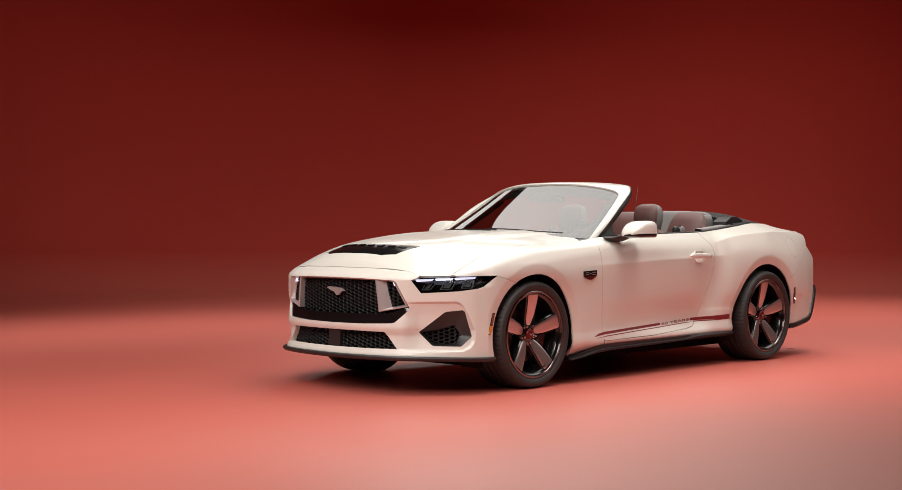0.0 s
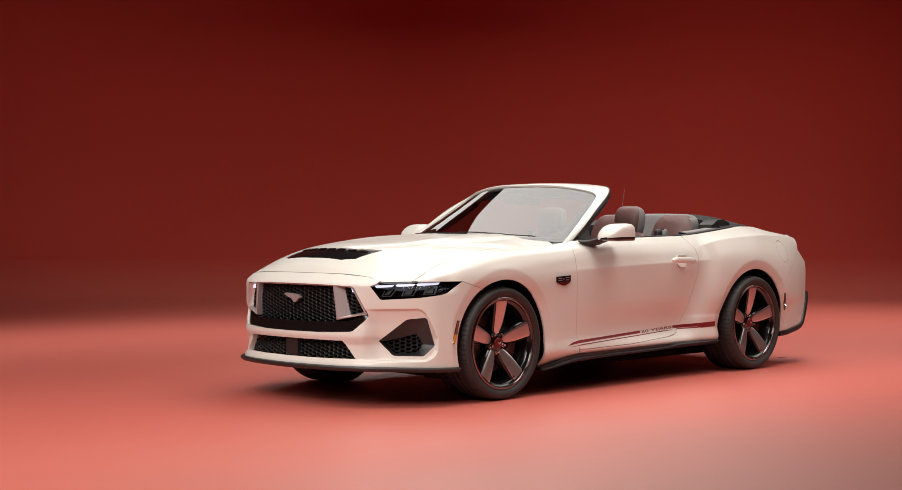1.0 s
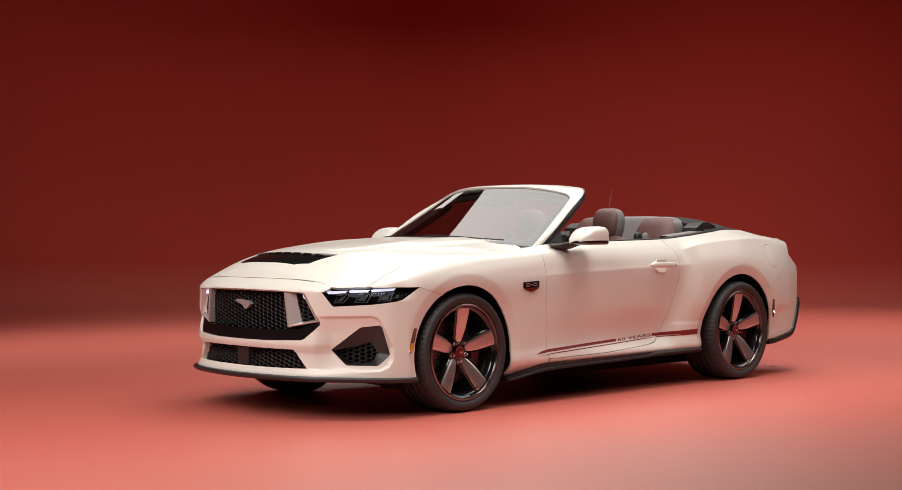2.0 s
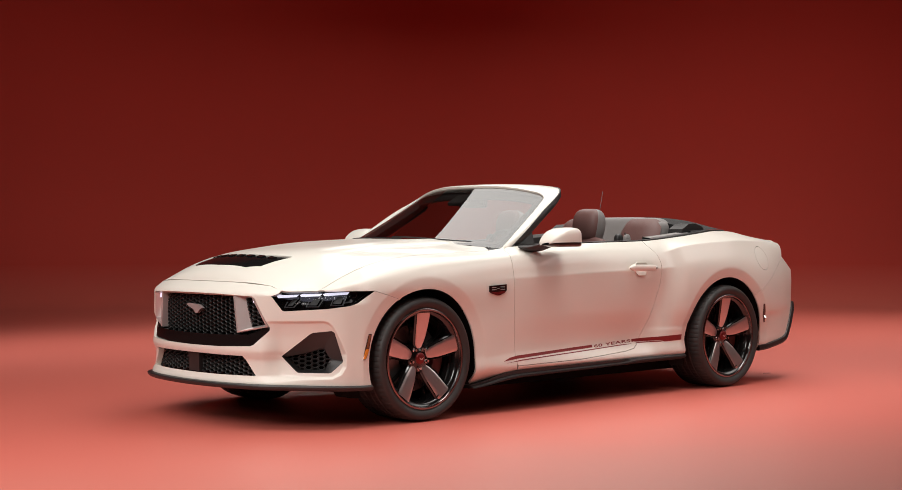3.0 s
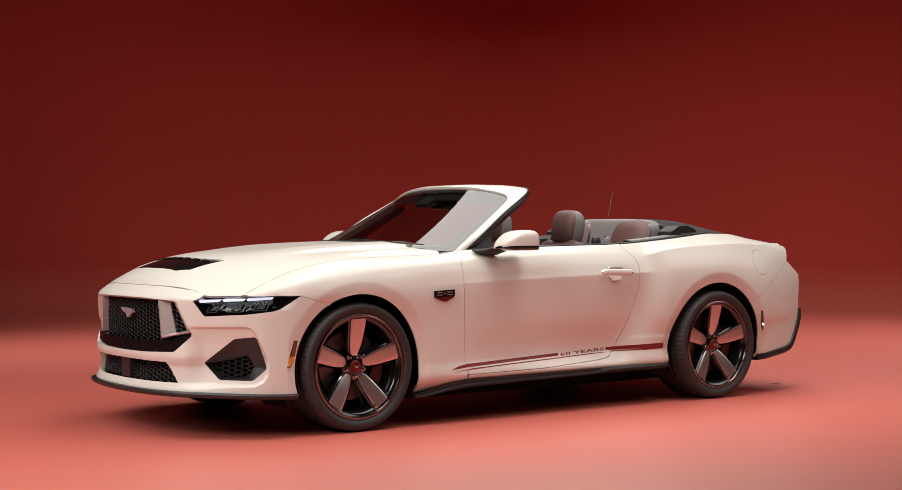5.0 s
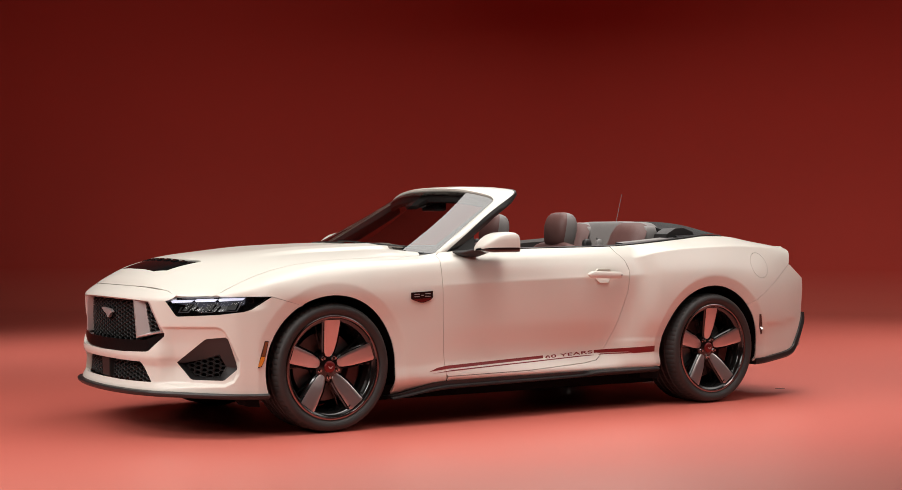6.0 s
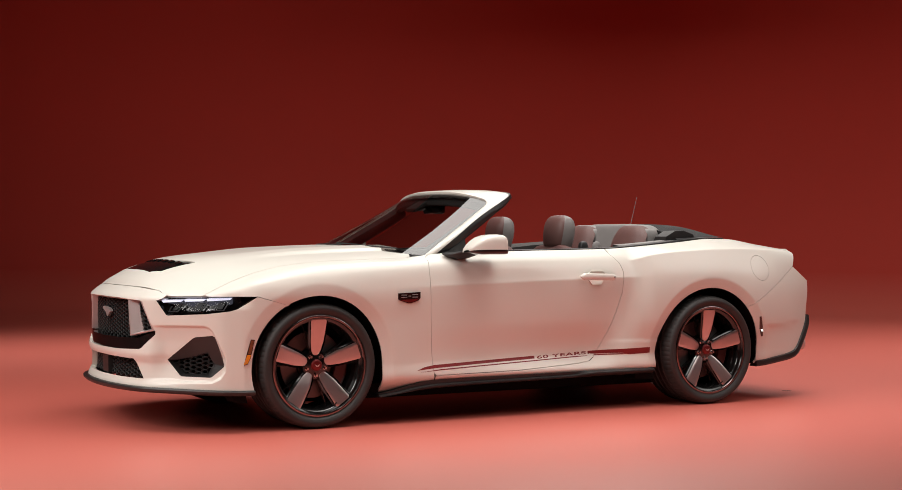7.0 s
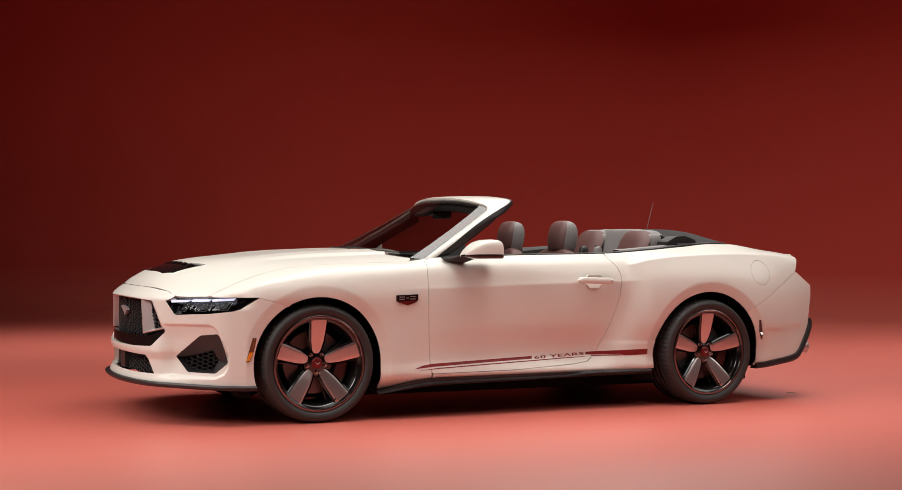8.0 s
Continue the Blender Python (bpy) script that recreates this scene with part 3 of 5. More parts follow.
quarter = flank(*[(x, None) for x in np.linspace(1.99, 3.585, 60)]) + flank((3.592, 0.955), (3.535, 0.872), (3.030, 0.610)) + \
    flank(*reversed([p for p in rear_arch if p[0] < 3.022])) + flank((2.29, 0.247), (2.0, 0.244), (1.4, 0.238), (0.722, 0.238)) + flank(*DOOR_LOW) + flank(*DOOR_REAR)
fuel = [(3.168 + 0.086 * math.cos(2 * math.pi * k / 40), 0.866 + 0.083 * math.sin(2 * math.pi * k / 40)) for k in range(40)]
fuel_hole = [(x, up(x, z)) for x, z in fuel]
skin("quarter_panel", sheet(quarter, [fuel_hole], side, 0.020, (0, -1, 0.2), 0.018, gap=0.0015, extra=RINGS, skip=fine), PAINT, car)
skin("quarter_panel", sheet(quarter, [], side, 0.024, (0, -1, 0.2), 0.018, gap=0.0015, mirror=True, extra=RINGS, skip=fine), PAINT, car)
skin("fuel_door", sheet(fuel_hole, [], side, 0.02, (0, -1, 0.2), 0.012, gap=0.0022), PAINT, car, "round cream fuel door")
rear_side = flank((3.030, 0.610), (3.535, 0.872), (3.69, 0.775), (3.685, 0.70), (3.66, 0.58), (3.645, 0.49), (3.57, 0.36), (3.52, 0.305), (3.40, 0.28), (3.147, 0.248)) + \
    flank(*reversed([p for p in rear_arch if p[0] >= 3.036]))
both("rear_bumper", rear_side, 0.024, PAINT, gap=0.0008)

# ---------------------------------------------------------------- front bumper
def sym(half):
    """A closed outline from its half with u >= 0, listed from the middle's top round to the middle's foot."""
    return half + [(-u, z) for u, z in reversed(half) if u > 1e-6]


GRILLE = [(0.0, 0.714), (0.25, 0.712), (0.490, 0.703), (0.505, 0.694), (0.592, 0.538), (0.590, 0.522), (0.500, 0.446), (0.480, 0.440), (0.25, 0.431), (0.0, 0.429)]
LOWER = [(0.0, 0.387), (0.425, 0.386), (0.512, 0.283), (0.25, 0.280), (0.0, 0.279)]
FOG = [(0.650, 0.386), (0.806, 0.505), (0.822, 0.512), (0.922, 0.521), (0.936, 0.512), (0.988, 0.366), (0.986, 0.355), (0.918, 0.301), (0.905, 0.298), (0.742, 0.301), (0.728, 0.308)]
u_tip, u_joint, u_foot = u_at(-0.368), u_at(JOINT[0]), u_at(-0.383)
half = [(0.0, 0.774), (0.2, 0.774), (0.37, 0.771), (0.585, 0.757), (0.655, 0.734), (0.640, 0.718), (0.602, 0.705), (0.660, 0.630), (0.672, 0.626), (0.89, 0.637), (1.02, 0.652), (1.06, 0.664), (u_tip, 0.728)]
half += [(u_joint, JOINT[1])] + [(u_at(x), z) for x, z in reversed(front_arch) if x < JOINT[0] - 0.003] + [(0.9, 0.232), (0.5, 0.240), (0.0, 0.236)]
fogs = [FOG, [(-u, z) for u, z in FOG]]
# rows of points along the edge of the pocket and the ridge in it
POCKET_EDGE = resample(POCKET, 0.008)
_pe = np.array(POCKET_EDGE)
pocket_rows = [(sg * u, z) for sg in (1, -1) for d in (-0.006, -0.001, 0.003, 0.007, 0.011, 0.016, 0.021) for u, z in shrink(POCKET_EDGE, d) if u > 0.52]
pocket_rows += [(sg * float(u), CREST + d) for sg in (1, -1) for u in np.arange(0.53, 0.99, 0.010) for d in (-0.005, 0.0, 0.005)]


def by_pocket(u, z):
    """Where those rows take the place of the even grid."""
    a = abs(u)
    return 0.52 < a < 1.03 and (abs(z - CREST) < 0.010 or float(np.min((_pe[:, 0] - a) ** 2 + (_pe[:, 1] - z) ** 2)) < 0.024 ** 2 and (a > 0.53))


bumper = skin("front_bumper", sheet(sym(half), [sym(GRILLE), sym(LOWER)] + fogs, nose, 0.012, outward, 0.03, gap=0.0004, extra=pocket_rows, skip=by_pocket), PAINT, car)


def nose_ring(name, outer, inner, d_out, d_in, material, label="", parent=car, low=None):
    """A frame between two outlines with equally many points, sloping from d_out to d_in, with its thickness."""
    bm = bmesh.new()
    deep = lambda z: d_in + (low - d_in) * (1 - smooth(0.51, 0.56, z)) if low is not None else d_in
    R = [[nose(u, z, d_out - 0.03) for u, z in outer], [nose(u, z, d_out) for u, z in outer], [nose(u, z, deep(z)) for u, z in inner], [nose(u, z, d_in - 0.03) for u, z in inner]]
    loft(bm, R, True)
    return part(name, bm, material, parent, label)


def hexes(name, outline, d, w, h, material, parent=car, wall=0.0024, depth=0.018):
    """Honeycomb mesh of wide flat-topped cells inside an outline."""
    V, F, cells = [], [], []
    us = [p[0] for p in outline]
    zs = [p[1] for p in outline]
    for k in range(-int((max(us) - min(us)) / (1.5 * w)) - 1, int((max(us) - min(us)) / (1.5 * w)) + 2):
        u = (min(us) + max(us)) / 2 + k * 0.75 * w
        z = min(zs) - h / 2 + (h / 2 if k % 2 else 0)
        while z < max(zs) + h / 2:
            if inside(outline, (u, z)):
                cells.append((u, z))
            z += h
    shape = [(0.5, 0.0), (0.25, 0.5), (-0.25, 0.5), (-0.5, 0.0), (-0.25, -0.5), (0.25, -0.5)]
    n = len(shape)
    for u, z in cells:
        b = len(V)
        for f, dd in ((1.03, -0.002), (1.0 - 0.9 * wall / h, 0.0015), (1 - 2.2 * wall / h, 0.0), (1 - 3.0 * wall / h, -depth)):
            V += [tuple(nose(u + a * w * f, z + c * h * f, d + dd)) for a, c in shape]
        for k in range(3):
            for i in range(n):
                i2 = (i + 1) % n
                F.append((b + k * n + i, b + (k + 1) * n + i, b + (k + 1) * n + i2, b + k * n + i2))
    me = bpy.data.meshes.new(name)
    me.from_pydata(V, [], F)
    return obj(name, me, material, parent)


GR2 = [(0.0, 0.702), (0.25, 0.700), (0.478, 0.692), (0.490, 0.684), (0.562, 0.545), (0.555, 0.532), (0.478, 0.505), (0.46, 0.500), (0.25, 0.493), (0.0, 0.491)]
nose_ring("grille_surround", sym(GRILLE), sym(GR2), -0.010, -0.040, GLOSS, "gloss black grille surround with a deep lower band", low=-0.006)
hexes("grille_mesh", sym(GR2), -0.042, 0.046, 0.0215, MESH)
skin("grille_backing", sheet(sym([(u * 1.04, z) for u, z in GRILLE]), [], lambda u, z: nose(u, z, -0.075), 0.05, (-1, 0, 0), 0), DARK, car)
hexes("lower_grille_mesh", sym(LOWER), -0.034, 0.046, 0.0215, BLACK)
skin("lower_grille_backing", sheet(sym([(u * 1.03, z) for u, z in LOWER]), [], lambda u, z: nose(u, z, -0.060), 0.05, (-1, 0, 0), 0), DARK, car)
bm = bmesh.new()
prism(bm, [(-0.055, 0.383), (0.055, 0.383), (0.05, 0.283), (-0.05, 0.283)], nose, -0.012, -0.05)
part("radar_cover", bm, BLACK, car, "flat satin black panel amid the lower grille")
for sg in (1, -1):
    F1 = [(sg * u, z) for u, z in FOG]
    mesh_poly = [(0.672, 0.380), (0.79, 0.404), (0.81, 0.408), (0.862, 0.421), (0.880, 0.421), (0.912, 0.372), (0.911, 0.362), (0.884, 0.316), (0.876, 0.313), (0.748, 0.313), (0.738, 0.318)]
    F2 = [(sg * u, z) for u, z in mesh_poly]
    fr = nose_ring("side_intake", F1, F2, -0.004, -0.034, BLACK, "satin black side intake frame")
    hexes("intake_mesh", F2, -0.030, 0.048, 0.0225, BLACK, fr)
    skin("intake_backing", sheet(F1, [], lambda u, z: nose(u, z, -0.062), 0.04, (-1, 0, 0), 0), DARK, fr)
    # three-sided silver frame with the running lamp in the grille
    T = [(0.352, 0.714), (0.493, 0.703), (0.583, 0.541), (0.380, 0.505)]
    I = [(0.416, 0.700), (0.474, 0.690), (0.556, 0.553), (0.460, 0.537)]
    R = [(0.366, 0.709), (0.485, 0.697), (0.570, 0.546), (0.393, 0.516)]
    bm = bmesh.new()
    TO, TI, TR = ([(sg * u, z) for u, z in ring] for ring in (T, I, R))
    loft(bm, [[nose(u, z, d) for u, z in ring] for ring, d in ((TO, -0.045), (TO, -0.007), ([(a[0] * 0.75 + b[0] * 0.25, a[1] * 0.75 + b[1] * 0.25) for a, b in zip(TO, TR)], -0.004), (TR, -0.005), (TI, -0.041), (TI, -0.052))], True)
    fr = part("lamp_bracket", bm, SILVER, car, "satin silver bracket framing the grille end", 20)
    # small lit lamp on the outer wall of the bracket
    bm = bmesh.new()
    prism(bm, [(sg * 0.4735, 0.690), (sg * 0.4785, 0.688), (sg * 0.4875, 0.668), (sg * 0.4825, 0.668)], nose, -0.028, -0.046)
    part("running_lamp", bm, LAMPWHITE, fr, "small lit running lamp")

# lip under the bumper
bm = bmesh.new()
us = np.linspace(-u_foot - 0.005, u_foot + 0.005, 90)
lipd = curve((0.0, 0.030), (0.5, 0.028), (0.9, 0.022), (1.3, 0.010))
zc = curve((0.0, 0.0), (0.5, 0.002), (0.9, -0.006), (1.2, -0.014))
loft(bm, [[nose(u, 0.232 + zc(abs(u)), -0.03), nose(u, 0.241 + zc(abs(u)), 0.004), nose(u, 0.238 + zc(abs(u)), lipd(abs(u)) - 0.004), nose(u, 0.232 + zc(abs(u)), lipd(abs(u))), nose(u, 0.222 + zc(abs(u)), lipd(abs(u)) - 0.002),
           nose(u, 0.212 + zc(abs(u)), lipd(abs(u)) - 0.014), nose(u, 0.208 + zc(abs(u)), -0.06)] for u in us], False)
part("front_lip", bm, BLACK, car, "satin black lip under the bumper")

# ---------------------------------------------------------------- hood
HZ = curve((-0.93, 0.766), (-0.90, 0.775), (-0.816, 0.850), (-0.64, 0.916), (-0.46, 0.944), (-0.275, 0.958), (0.10, 0.984), (0.49, 1.0), (0.8, 1.006))
EW = curve((-0.9, 0.705), (-0.63, 0.713), (-0.54, 0.722), (-0.45, 0.725), (-0.3, 0.725), (-0.1, 0.731), (0.06, 0.735), (0.58, 0.72), (0.8, 0.72))
EZ = curve((-0.93, 0.655), (-0.85, 0.660), (-0.72, 0.698), (-0.63, 0.729), (-0.58, 0.752), (-0.54, 0.772), (-0.45, 0.812), (-0.36, 0.845), (-0.27, 0.870), (-0.14, 0.895), (0.06, 0.915), (0.356, 0.926), (0.58, 0.933), (0.8, 0.95))


FRONT_Z = curve((0.0, 0.775), (0.37, 0.772), (0.585, 0.757), (0.655, 0.7325), (0.70, 0.7272), (0.86, 0.7278), (1.05, 0.7305))
_front = [nose(u, FRONT_Z(u)) for u in np.linspace(0, 1.06, 80)]
FX = curve(*[(-p.y + 1e-6 * k, p.x) for k, p in enumerate(_front)])
FZ = curve(*[(-p.y + 1e-6 * k, p.z) for k, p in enumerate(_front)])


EZ_SOFT = curve((-0.93, 0.655), (-0.76, 0.688), (-0.63, 0.732), (-0.54, 0.771), (-0.45, 0.811), (-0.30, 0.862), (-0.14, 0.895), (0.06, 0.915), (0.356, 0.926), (0.58, 0.933), (0.8, 0.95))


def hood0(x, y):
    we = EW(x)
    t = abs(y) / we
    zc_, ze = HZ(x), EZ_SOFT(x)
    g = 0.42 * t * t + 0.58 * t ** 3.4
    z = zc_ - (zc_ - ze) * g
    rise = smooth(-0.7, 0.1, x)
    z += 0.010 * rise * 1.5 * (1 - smooth(0.61, 0.70, t)) - 0.015 * rise * (1 - t)
    z += 0.006 * math.exp(-((t - 0.45) / 0.1) ** 2) * rise
    return z + (EZ(x) - ze) * math.exp(-((max(0.0, we - abs(y)) / 0.07) ** 1.5))


def hood_raw(x, y):
    w = abs(y)
    xb = FX(w)
    z = hood0(x, y)
    return z + (FZ(w) - hood0(max(xb, -0.93), y)) * math.exp(-max(0.0, x - xb) / 0.11) * (1 - smooth(-0.72, -0.52, x) * smooth(0.55, 0.72, w))


# the front of the hood is evened out on a fine grid, its edges kept
GX, GY = np.arange(-1.10, 0.10, 0.01), np.arange(0.0, 0.92, 0.01)
_raw = np.array([[hood_raw(float(x), float(y)) for y in GY] for x in GX])
_k = np.exp(-0.5 * (np.arange(-12, 13) / 4.5) ** 2)
_k /= _k.sum()
_pad = np.pad(np.concatenate([_raw[:, 12:0:-1], _raw], axis=1), ((12, 12), (0, 12)), mode="edge")
_soft = np.apply_along_axis(lambda r: np.convolve(r, _k, "valid"), 0, _pad)
_soft = np.apply_along_axis(lambda r: np.convolve(r, _k, "valid"), 1, _soft)


def soft_z(x, w):
    fx, fy = (x - GX[0]) / 0.01, w / 0.01
    i, j = min(max(int(fx), 1), len(GX) - 3), min(int(fy), len(GY) - 3)
    a, b = fx - i, fy - j
    c = lambda t: (-0.5 * t + t * t - 0.5 * t ** 3, 1 - 2.5 * t * t + 1.5 * t ** 3, 0.5 * t + 2 * t * t - 1.5 * t ** 3, -0.5 * t * t + 0.5 * t ** 3)
    wx, wy = c(a), c(b)
    return sum(wx[p] * wy[q] * _soft[i - 1 + p, abs(j - 1 + q)] for p in range(4) for q in range(4))


def hood(x, y):
    """The hood's skin; towards its front edge it comes down to the bumper and the lamps."""
    w = abs(y)
    z = hood_raw(x, y)
    keep = smooth(0.0, 0.085, min(x - FX(w), EW(x) - w)) * (1 - smooth(-0.35, -0.05, x))
    if keep > 0 and x < 0.0:
        z += (soft_z(x, w) - z) * keep
    return Vector((x, y, z))


edge = [(FX(w), -w) for w in np.linspace(0, 0.712, 42)] + [(x, -EW(x)) for x in np.linspace(-0.605, 0.60, 36)] + [(0.628, -0.712), (0.645, -0.69), (0.68, -0.60), (0.66, -0.45), (0.62, -0.30), (0.60, -0.15), (0.595, 0.0)]
edge = [tuple(p) for p in edge]
outline = edge + [(x, -y) for x, y in reversed(edge[1:-1])]
VENT = [(-0.765, -0.25), (-0.755, -0.265), (-0.722, -0.330), (-0.545, -0.368), (-0.535, -0.36), (-0.600, -0.20), (-0.612, 0.0), (-0.600, 0.20), (-0.535, 0.36), (-0.545, 0.368), (-0.722, 0.330), (-0.755, 0.265), (-0.765, 0.25), (-0.775, 0.0)]
skin("hood", sheet(outline, [VENT], hood, 0.022, (0, 0, 1), 0.014, gap=0.0016), PAINT, car)


def vent():
    v = skin("hood_vent", sheet(VENT, [], lambda x, y: hood(x, y) - Vector((0, 0, 0.004 + 0.015 * (x + 0.775))), 0.03, (0, 0, 1), 0.01), VENT_BLACK, car, "satin black hood vent with louvres")
    for k in range(7):
        y0 = -0.27 + k * 0.09
        bm = bmesh.new()
        prism(bm, [(-0.640 + 0.3 * y0 * y0, y0 - 0.022), (-0.640 + 0.3 * y0 * y0, y0 + 0.022), (-0.612 + 0.3 * y0 * y0, y0 + 0.028), (-0.612 + 0.3 * y0 * y0, y0 - 0.028)], lambda x, y, d: hood(x, y) + Vector((0, 0, d - 0.003 - 0.015 * (x + 0.775))), 0.0, 0.005)
        part("louvre", bm, VENT_BLACK, v)


vent()

# ---------------------------------------------------------------- wheels
def arcs(pts, n):
    return [tuple(p) for p in spline(pts, n)]


def wheel_model():
    """A wheel whose outer side looks to -y, about its hub."""
    w = new("wheel")
    w.parent = car
    # tyre: outer sidewall, tread with grooves, inner sidewall
    prof = arcs([(0.268, 0.010), (0.285, -0.016), (0.305, -0.027), (0.322, -0.026), (0.335, -0.014), (0.3425, 0.006)], 4)
    for k in range(5):
        y = 0.020 + k * 0.046
        prof += [(0.345, y), (0.345, y + 0.032), (0.338, y + 0.034), (0.338, y + 0.042)]
    prof += [(0.345, 0.248), (0.335, 0.262), (0.30, 0.27), (0.268, 0.25)]
    out = -0.020      # rim and tyre stand this far out from the hub
    bm = bmesh.new()
    lathe(bm, [(r, y + out) for r, y in prof], 288)
    for v in bm.verts:
        r = math.hypot(v.co.x, v.co.z)
        k = round(math.atan2(v.co.z, v.co.x) / (2 * math.pi) * 288) % 4
        if k == 0 and r > 0.3345:
            v.co.x *= 1 - 0.0025 / r
            v.co.z *= 1 - 0.0025 / r
            v.co.y += 0.0015 if v.co.y < 0.0 else 0
    ty = part("tyre", bm, RUBBER, w, "low-profile black rubber tyre")
    bm = bmesh.new()
    lathe(bm, [(r, y + out) for r, y in [(0.262, 0.045), (0.268, 0.012), (0.276, -0.006), (0.279, -0.012), (0.277, -0.017), (0.270, -0.017), (0.2655, -0.012), (0.262, -0.004), (0.254, 0.000), (0.248, 0.004), (0.243, 0.012), (0.240, 0.05), (0.228, 0.075), (0.224, 0.15), (0.235, 0.23)]], 96)
    part("rim", bm, RIM, w, "gloss dark wheel rim")
    bm = bmesh.new()
    lathe(bm, [(r, y + out) for r, y in [(0.2640, -0.0100), (0.2660, -0.0172), (0.2695, -0.0186), (0.2745, -0.0184), (0.2785, -0.0160), (0.280, -0.011)]], 96)
    part("rim_edge", bm, RIMEDGE, w, "satin dark rim edge")
    for k in range(5):
        m = Matrix.Rotation(-2 * math.pi * k / 5, 4, "Y")
        face = [(0.054, 0.009), (0.062, 0.020), (0.080, 0.028), (0.128, 0.0375), (0.244, 0.0475), (0.2515, 0.0465), (0.2535, 0.043), (0.2545, 0.0)]
        face = face + [(r, -t) for r, t in reversed(face[:-1])]
        dish = curve((0.03, 0.030), (0.07, 0.019), (0.12, 0.004), (0.20, -0.014), (0.26, -0.025))

        def at(r, t, d, m=m):
            return m @ Vector((t, dish(r) + d + 0.3 * t * t, r))
        bm = bmesh.new()
        outer = [(r, t + math.copysign(0.012, t) if abs(t) > 0.001 else t) for r, t in face]
        loft(bm, [[at(r, t * 0.75, 0.055) for r, t in outer], [at(r, t, 0.030) for r, t in outer], [at(r, t, 0.008) for r, t in outer], [at(r, t, 0.002) for r, t in [(a[0], (a[1] + b[1]) / 2) for a, b in zip(outer, face)]]], True)
        part("spoke", bm, RIM, w, "gloss dark flank of a spoke")
        bm = bmesh.new()
        n = 10
        hw = lambda r: float(np.interp(r, (0.054, 0.062, 0.080, 0.128, 0.244, 0.2515, 0.2535), (0.009, 0.020, 0.028, 0.0375, 0.0475, 0.0465, 0.043)))
        rr = [0.054, 0.058, 0.062, 0.070, 0.080, 0.10, 0.128, 0.16, 0.19, 0.22, 0.244, 0.2515, 0.2535]
        grid = [[bm.verts.new(at(r, hw(r) * (2 * i / n - 1), 0.0 if 0 < i < n else 0.003)) for i in range(n + 1)] for r in rr]
        for a, b in zip(grid, grid[1:]):
            for i in range(n):
                bm.faces.new((a[i], a[i + 1], b[i + 1], b[i]))
        bmesh.ops.recalc_face_normals(bm, faces=bm.faces)
        if sum(f.normal.dot(Vector((0, -1, 0))) for f in bm.faces) < 0:
            bmesh.ops.reverse_faces(bm, faces=bm.faces)
        part("spoke_face", bm, SPOKE, w, "satin silver spoke face")
        # slim dark rib beside the spoke
        for sg in (-1, 1):
            bm = bmesh.new()
            ang = sg * 0.30
            m2 = m @ Matrix.Rotation(ang, 4, "Y")
            box(bm, (0, 0.062, 0.175), (0.010, 0.03, 0.15), 0.003, m2)
            part("rib", bm, RIM, w)
        bm = bmesh.new()
        a = -2 * math.pi * (k + 0.5) / 5
        m3 = Matrix.Rotation(a, 4, "Y") @ Matrix.Translation((0, 0.016, 0.057)) @ Matrix.Rotation(math.pi / 2, 4, "X")
        bmesh.ops.create_cone(bm, cap_ends=True, segments=6, radius1=0.0085, radius2=0.0075, depth=0.024, matrix=m3)
        bmesh.ops.create_cone(bm, cap_ends=True, segments=16, radius1=0.011, radius2=0.0105, depth=0.006, matrix=m3 @ Matrix.Translation((0, 0, -0.009)))
        part("lug_nut", bm, CHROME, w, "bright steel lug nut")
    bm = bmesh.new()
    lathe(bm, [(0.0, 0.012), (0.03, 0.012), (0.050, 0.022), (0.076, 0.027), (0.088, 0.045), (0.088, 0.10)], 40)
    part("hub", bm, RIM, w)
    bm = bmesh.new()
    lathe(bm, [(0.0, -0.001), (0.020, 0.0), (0.028, 0.002), (0.0315, 0.006), (0.033, 0.014)], 40)
    cap = part("centre_cap", bm, REDCAP, w, "dark red centre cap with a small pale mark")
    bm = bmesh.new()
    prism(bm, [(-0.016, 0.006), (-0.004, 0.001), (0.0, -0.004), (0.004, 0.001), (0.016, 0.006), (0.005, -0.008), (-0.005, -0.008)], lambda u, v, d: Vector((u, d, v)), -0.0022, 0.0)
    part("cap_mark", bm, SILVER, cap)
    bm = bmesh.new()
    lathe(bm, [(0.09, 0.088), (0.095, 0.080), (0.185, 0.080), (0.187, 0.083), (0.187, 0.108), (0.185, 0.112), (0.09, 0.112)], 64)
    part("brake_disc", bm, STEEL, w, "grey steel brake disc")
    bm = bmesh.new()
    ring = []
    for i in range(13):
        a = radians(-38 + 60 * i / 12)
        ring.append([Vector((r * math.cos(a), y, r * math.sin(a))) for r, y in ((0.120, 0.072), (0.135, 0.050), (0.195, 0.048), (0.212, 0.062), (0.212, 0.125), (0.12, 0.125))])
    loft(bm, ring, True, True)
    part("brake_caliper", bm, CALIPER, w, "dark red brake caliper")
    bm = bmesh.new()
    tube(bm, [(0.10, -0.01, -0.223), (0.105, -0.026, -0.205)], 0.004)
    part("valve", bm, RUBBER, w)
    return w


wheel = wheel_model()
wheel.matrix_basis = pose(0, -0.828, 0.345)
for x, y, rz in ((WB, -0.857, 0), (0, 0.828, 180), (WB, 0.857, 180)):
    copy_thing(wheel, pose(x, y, 0.345, 0, 0, rz))

